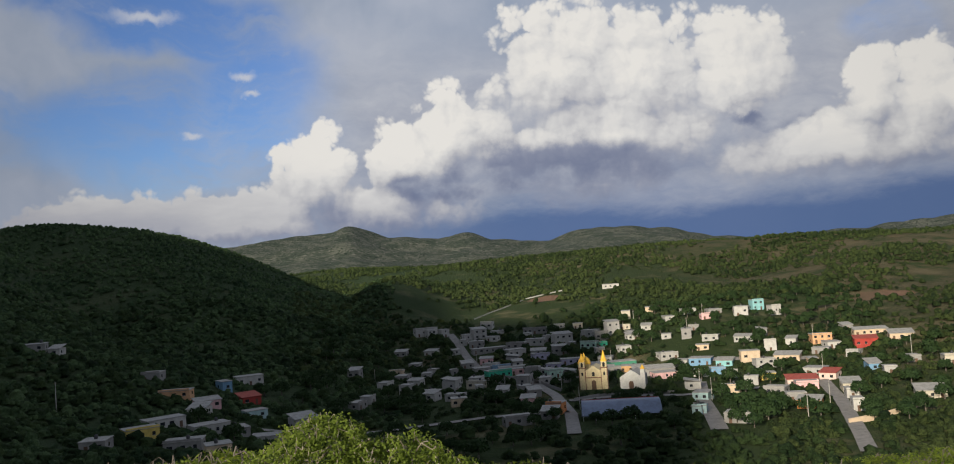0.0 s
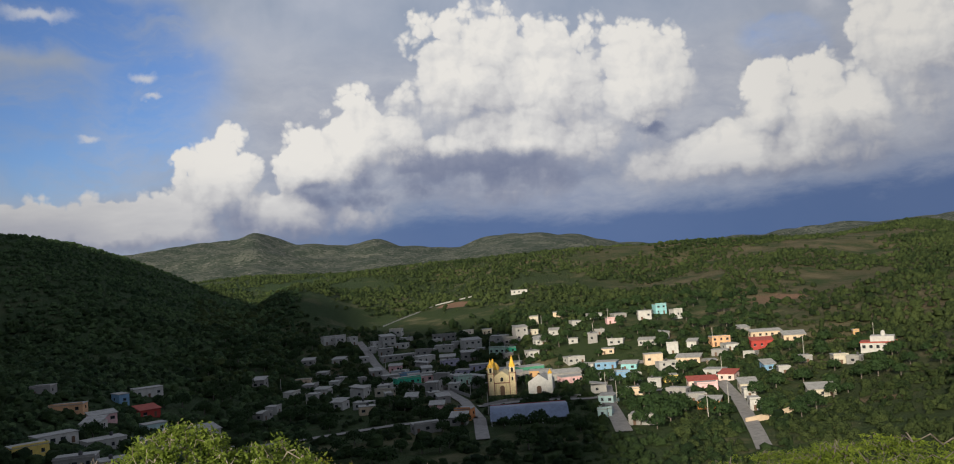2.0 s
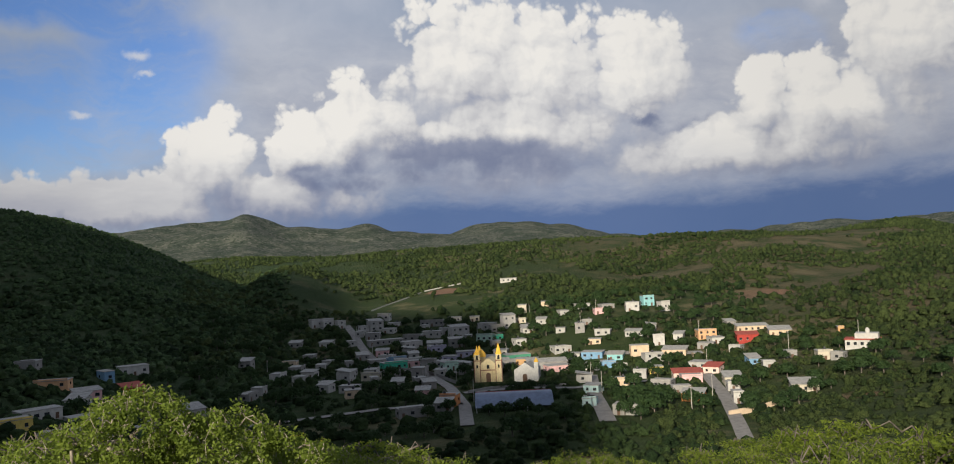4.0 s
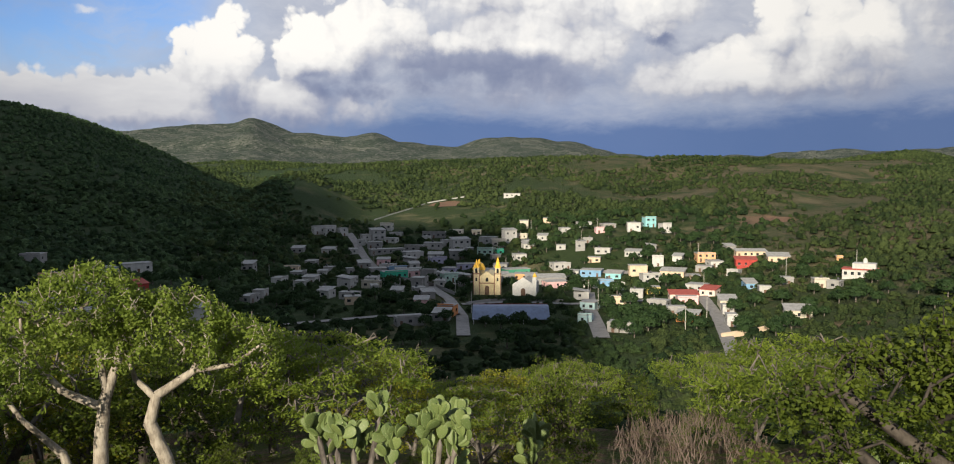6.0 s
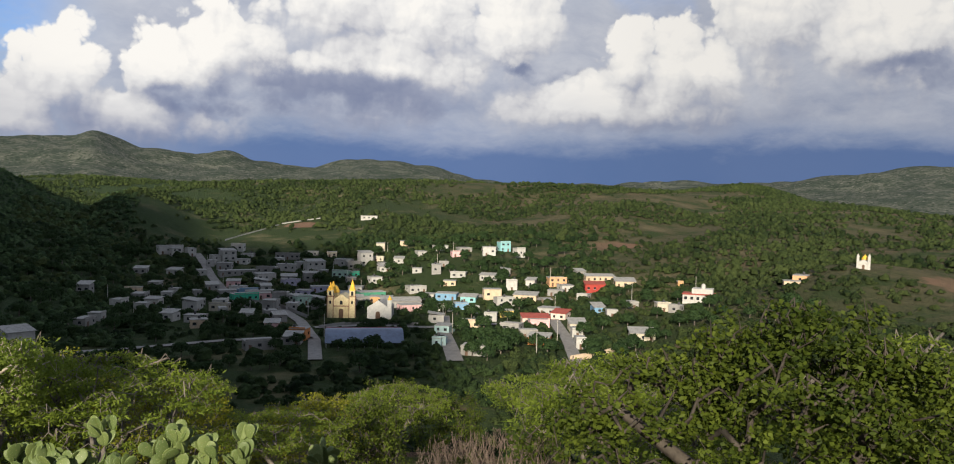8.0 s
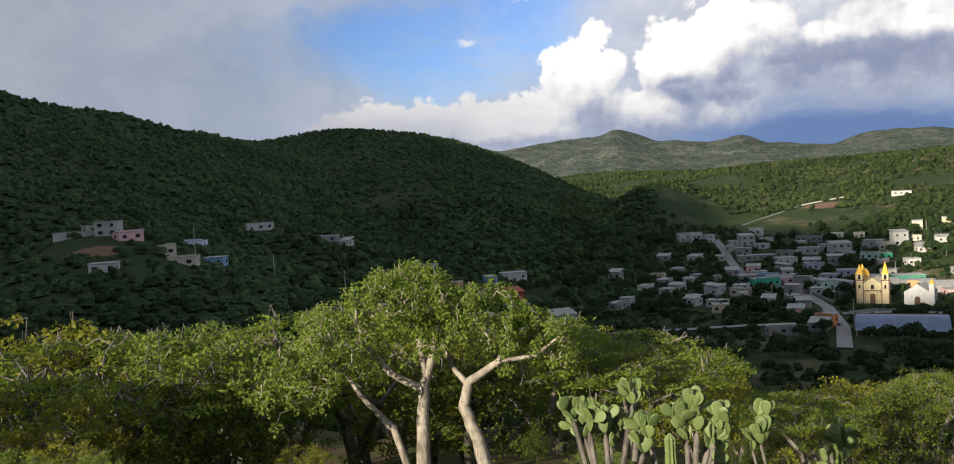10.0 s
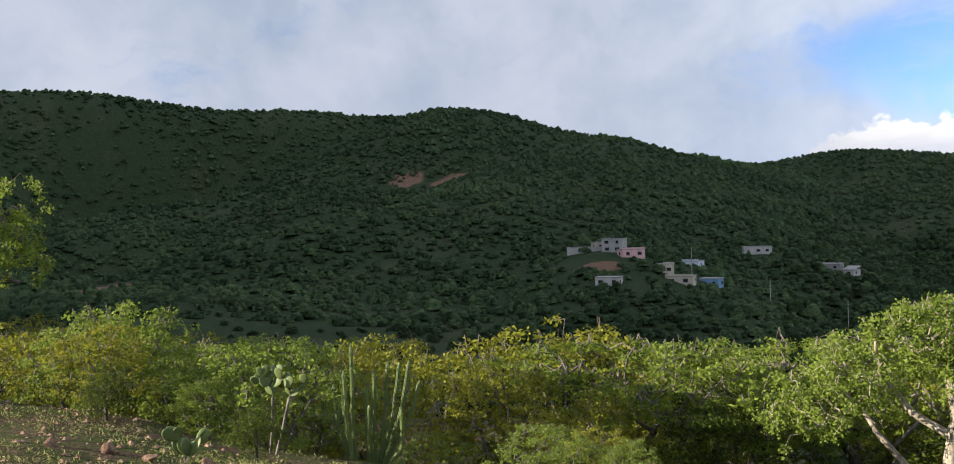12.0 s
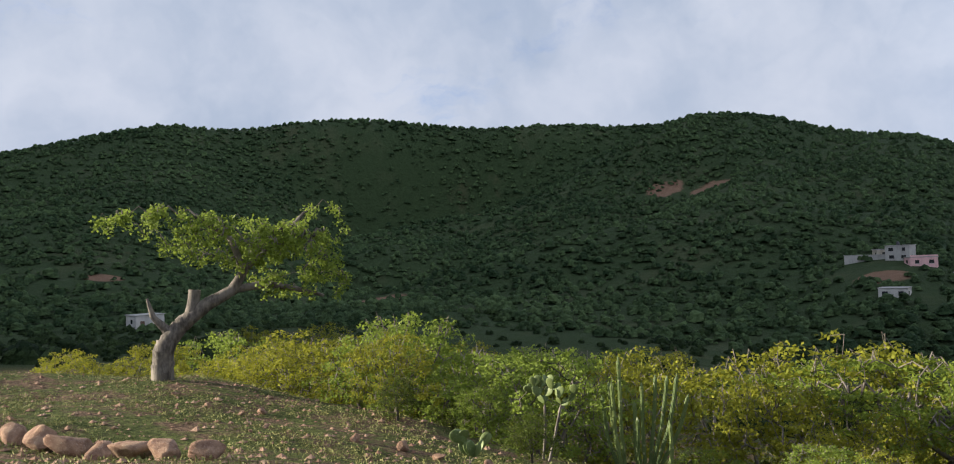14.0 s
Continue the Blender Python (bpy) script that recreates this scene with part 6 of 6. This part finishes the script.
for x, y, s in ((93, 305, 1.5), (100, 308, 1.6), (87, 300, 1.3), (106, 312, 1.4), (98, 300, 1.5), (110, 318, 1.3), (44, 410, 1.2), (41, 404, 1.0), (22, 350, 1.4), (15, 345, 1.5), (18, 338, 1.3), (10, 352, 1.4), (26, 330, 1.2), (40, 318, 1.0), (95, 336, 1.0), (76, 330, 1.0), (100, 345, 0.8)):
    town_tree(x, y, s)
for k in range(9):                                     # clipped row below the churches
    town_tree(51 + k * 3.3, 381 - k * 0.9, 0.62)
for tries in range(1500):
    x, y = hr.uniform(-110, 215), hr.uniform(270, 600)
    if any(math.hypot(x - a, y - b) < c + 1.6 for a, b, c in HOUSES) or any(math.hypot(x - a, y - b) < 5.5 for st in STREETS for a, b in st):
        continue
    town_tree(x, y, hr.uniform(0.85, 1.6))
    if len([1 for h in HOUSES]) > 500:
        break

# ---- scrub and woods of the slopes ----


def woods(seed, count, az0, az1, r0, r1, size, clumps, name, label, gap=0.0, mat=None):
    """Bushes and low trees strewn over a stretch of the land, as one mass, on the ground that the valley looks upon."""
    rng = np.random.default_rng(seed)
    azs = np.arange(az0, az1 + 0.5, 0.5)
    rs = np.geomspace(max(20, r0 * 0.3), r1, 160)
    X, Y, Z = grid_land(azs, rs)
    el = (Z + 7) / rs
    seen = el >= np.maximum.accumulate(np.where(rs > 100, (Z + 2) / rs, -1), axis=1) - 0.004
    area = rs * np.gradient(rs)
    wgt = np.where(seen & (rs >= r0), area[None], 0).ravel()
    pick = rng.choice(len(wgt), count, p=wgt / wgt.sum())
    az = azs[pick // len(rs)] + rng.uniform(-0.3, 0.3, count)
    r = rs[pick % len(rs)] * (1 + rng.uniform(-0.016, 0.016, count))
    x, y = -np.sin(np.radians(az)) * r, np.cos(np.radians(az)) * r
    ok = np.ones(count, bool)
    for a, b, c in HOUSES:
        ok &= np.hypot(x - a, y - b) > c + 1.5
    for st in STREETS:
        for a, b in st:
            ok &= np.hypot(x - a, y - b) > 5.5
    for a, b, c in BARE:
        ok &= np.hypot((x - a), (y - b)) > c * rng.uniform(0.8, 1.15, count)
    open_ = np.sin(x * 0.021 + 2 * np.sin(y * 0.017)) + np.sin(y * 0.026 - x * 0.011 + 1.3 * np.sin(x * 0.03))
    ok &= open_ + rng.normal(0, 0.55, count) > gap
    az, r, x, y = az[ok], r[ok], x[ok], y[ok]
    z = ground_many(x, y)
    n = len(x)
    s = size * rng.uniform(0.5, 1.0, n) ** 1.2 * rng.choice((0.7, 1.0, 1.0, 1.35), n)
    # each crown is made of a few lopsided clumps of foliage
    V, F, total = [], [], 0
    ang = np.arange(5) * 2 * np.pi / 5
    fan = np.array([(k, (k + 1) % 5, 5 + (k + 1) % 5) for k in range(5)] + [(k, 5 + (k + 1) % 5, 5 + k) for k in range(5)] + [(5 + k, 5 + (k + 1) % 5, 10) for k in range(5)])
    for c in range(clumps):
        size_c = s * (0.36 if c == 0 else 0.27) * rng.uniform(0.8, 1.2, n)
        turn = rng.uniform(0, 6.283, n)[:, None]
        low = np.stack([np.cos(ang + turn), np.sin(ang + turn), np.full((n, 5), -0.35)], -1) * rng.uniform(0.7, 1.2, (n, 5, 1))
        up = np.stack([np.cos(ang + turn + 0.6) * 0.72, np.sin(ang + turn + 0.6) * 0.72, np.full((n, 5), 0.55)], -1) * rng.uniform(0.7, 1.25, (n, 5, 1))
        top = np.stack([rng.uniform(-0.3, 0.3, n), rng.uniform(-0.3, 0.3, n), rng.uniform(0.85, 1.15, n)], -1)[:, None]
        a = rng.uniform(0, 6.283, n)
        off = np.stack([np.cos(a) * s * 0.3 * (c > 0), np.sin(a) * s * 0.3 * (c > 0), s * (0.24 if c == 0 else 0.14) * rng.uniform(0.7, 1.3, n)], -1)
        pts = np.concatenate([low, up, top], 1) * size_c[:, None, None] * np.array((1, 1, 0.85)) + (np.stack([x, y, z], 1) + off)[:, None]
        V.append(pts.reshape(-1, 3))
        F.append((fan[None] + total + (np.arange(n) * 11)[:, None, None]).reshape(-1, 3))
        total += n * 11
    return tagged(new(name, mesh_from(name, np.concatenate(V), np.concatenate(F), mat)), label, "scrub", kind="stuff")


BARE = ((266, 560, 18), (245, 545, 10), (55, 722, 24), (30, 700, 16), (-330, 92, 15), (-440, 345, 14), (-460, 330, 12), (-555, 222, 14), (-215, 235, 16), (270, 300, 12), (330, 300, 10), (296, 282, 12), (-635, 125, 10), (640, 740, 30))
woods(1, 33000, 6, 104, 230, 1000, 5.2, 3, "hillside_woods", "dense dark green scrub forest covering the shaded hills", gap=-1.7, mat=WOODS)
woods(2, 48000, -62, 12, 430, 1600, 6.6, 2, "ridge_scrub", "green scrub and low trees dotted over the sunny ridge", gap=-0.3, mat=SCRUB)
woods(3, 5200, -25, 30, 240, 640, 6.4, 4, "valley_woods", "dark trees filling the valley round the houses", gap=-1.2, mat=VALLEY)
woods(4, 6500, -64, -18, 120, 470, 4.6, 4, "side_slope_scrub", "green bushes over the brown side slope", gap=-0.6, mat=SCRUB)
woods(5, 3000, -30, 112, 40, 260, 3.2, 7, "near_slope_scrub", "bushes on the slope below the knoll", gap=-1.2, mat=VALLEY)
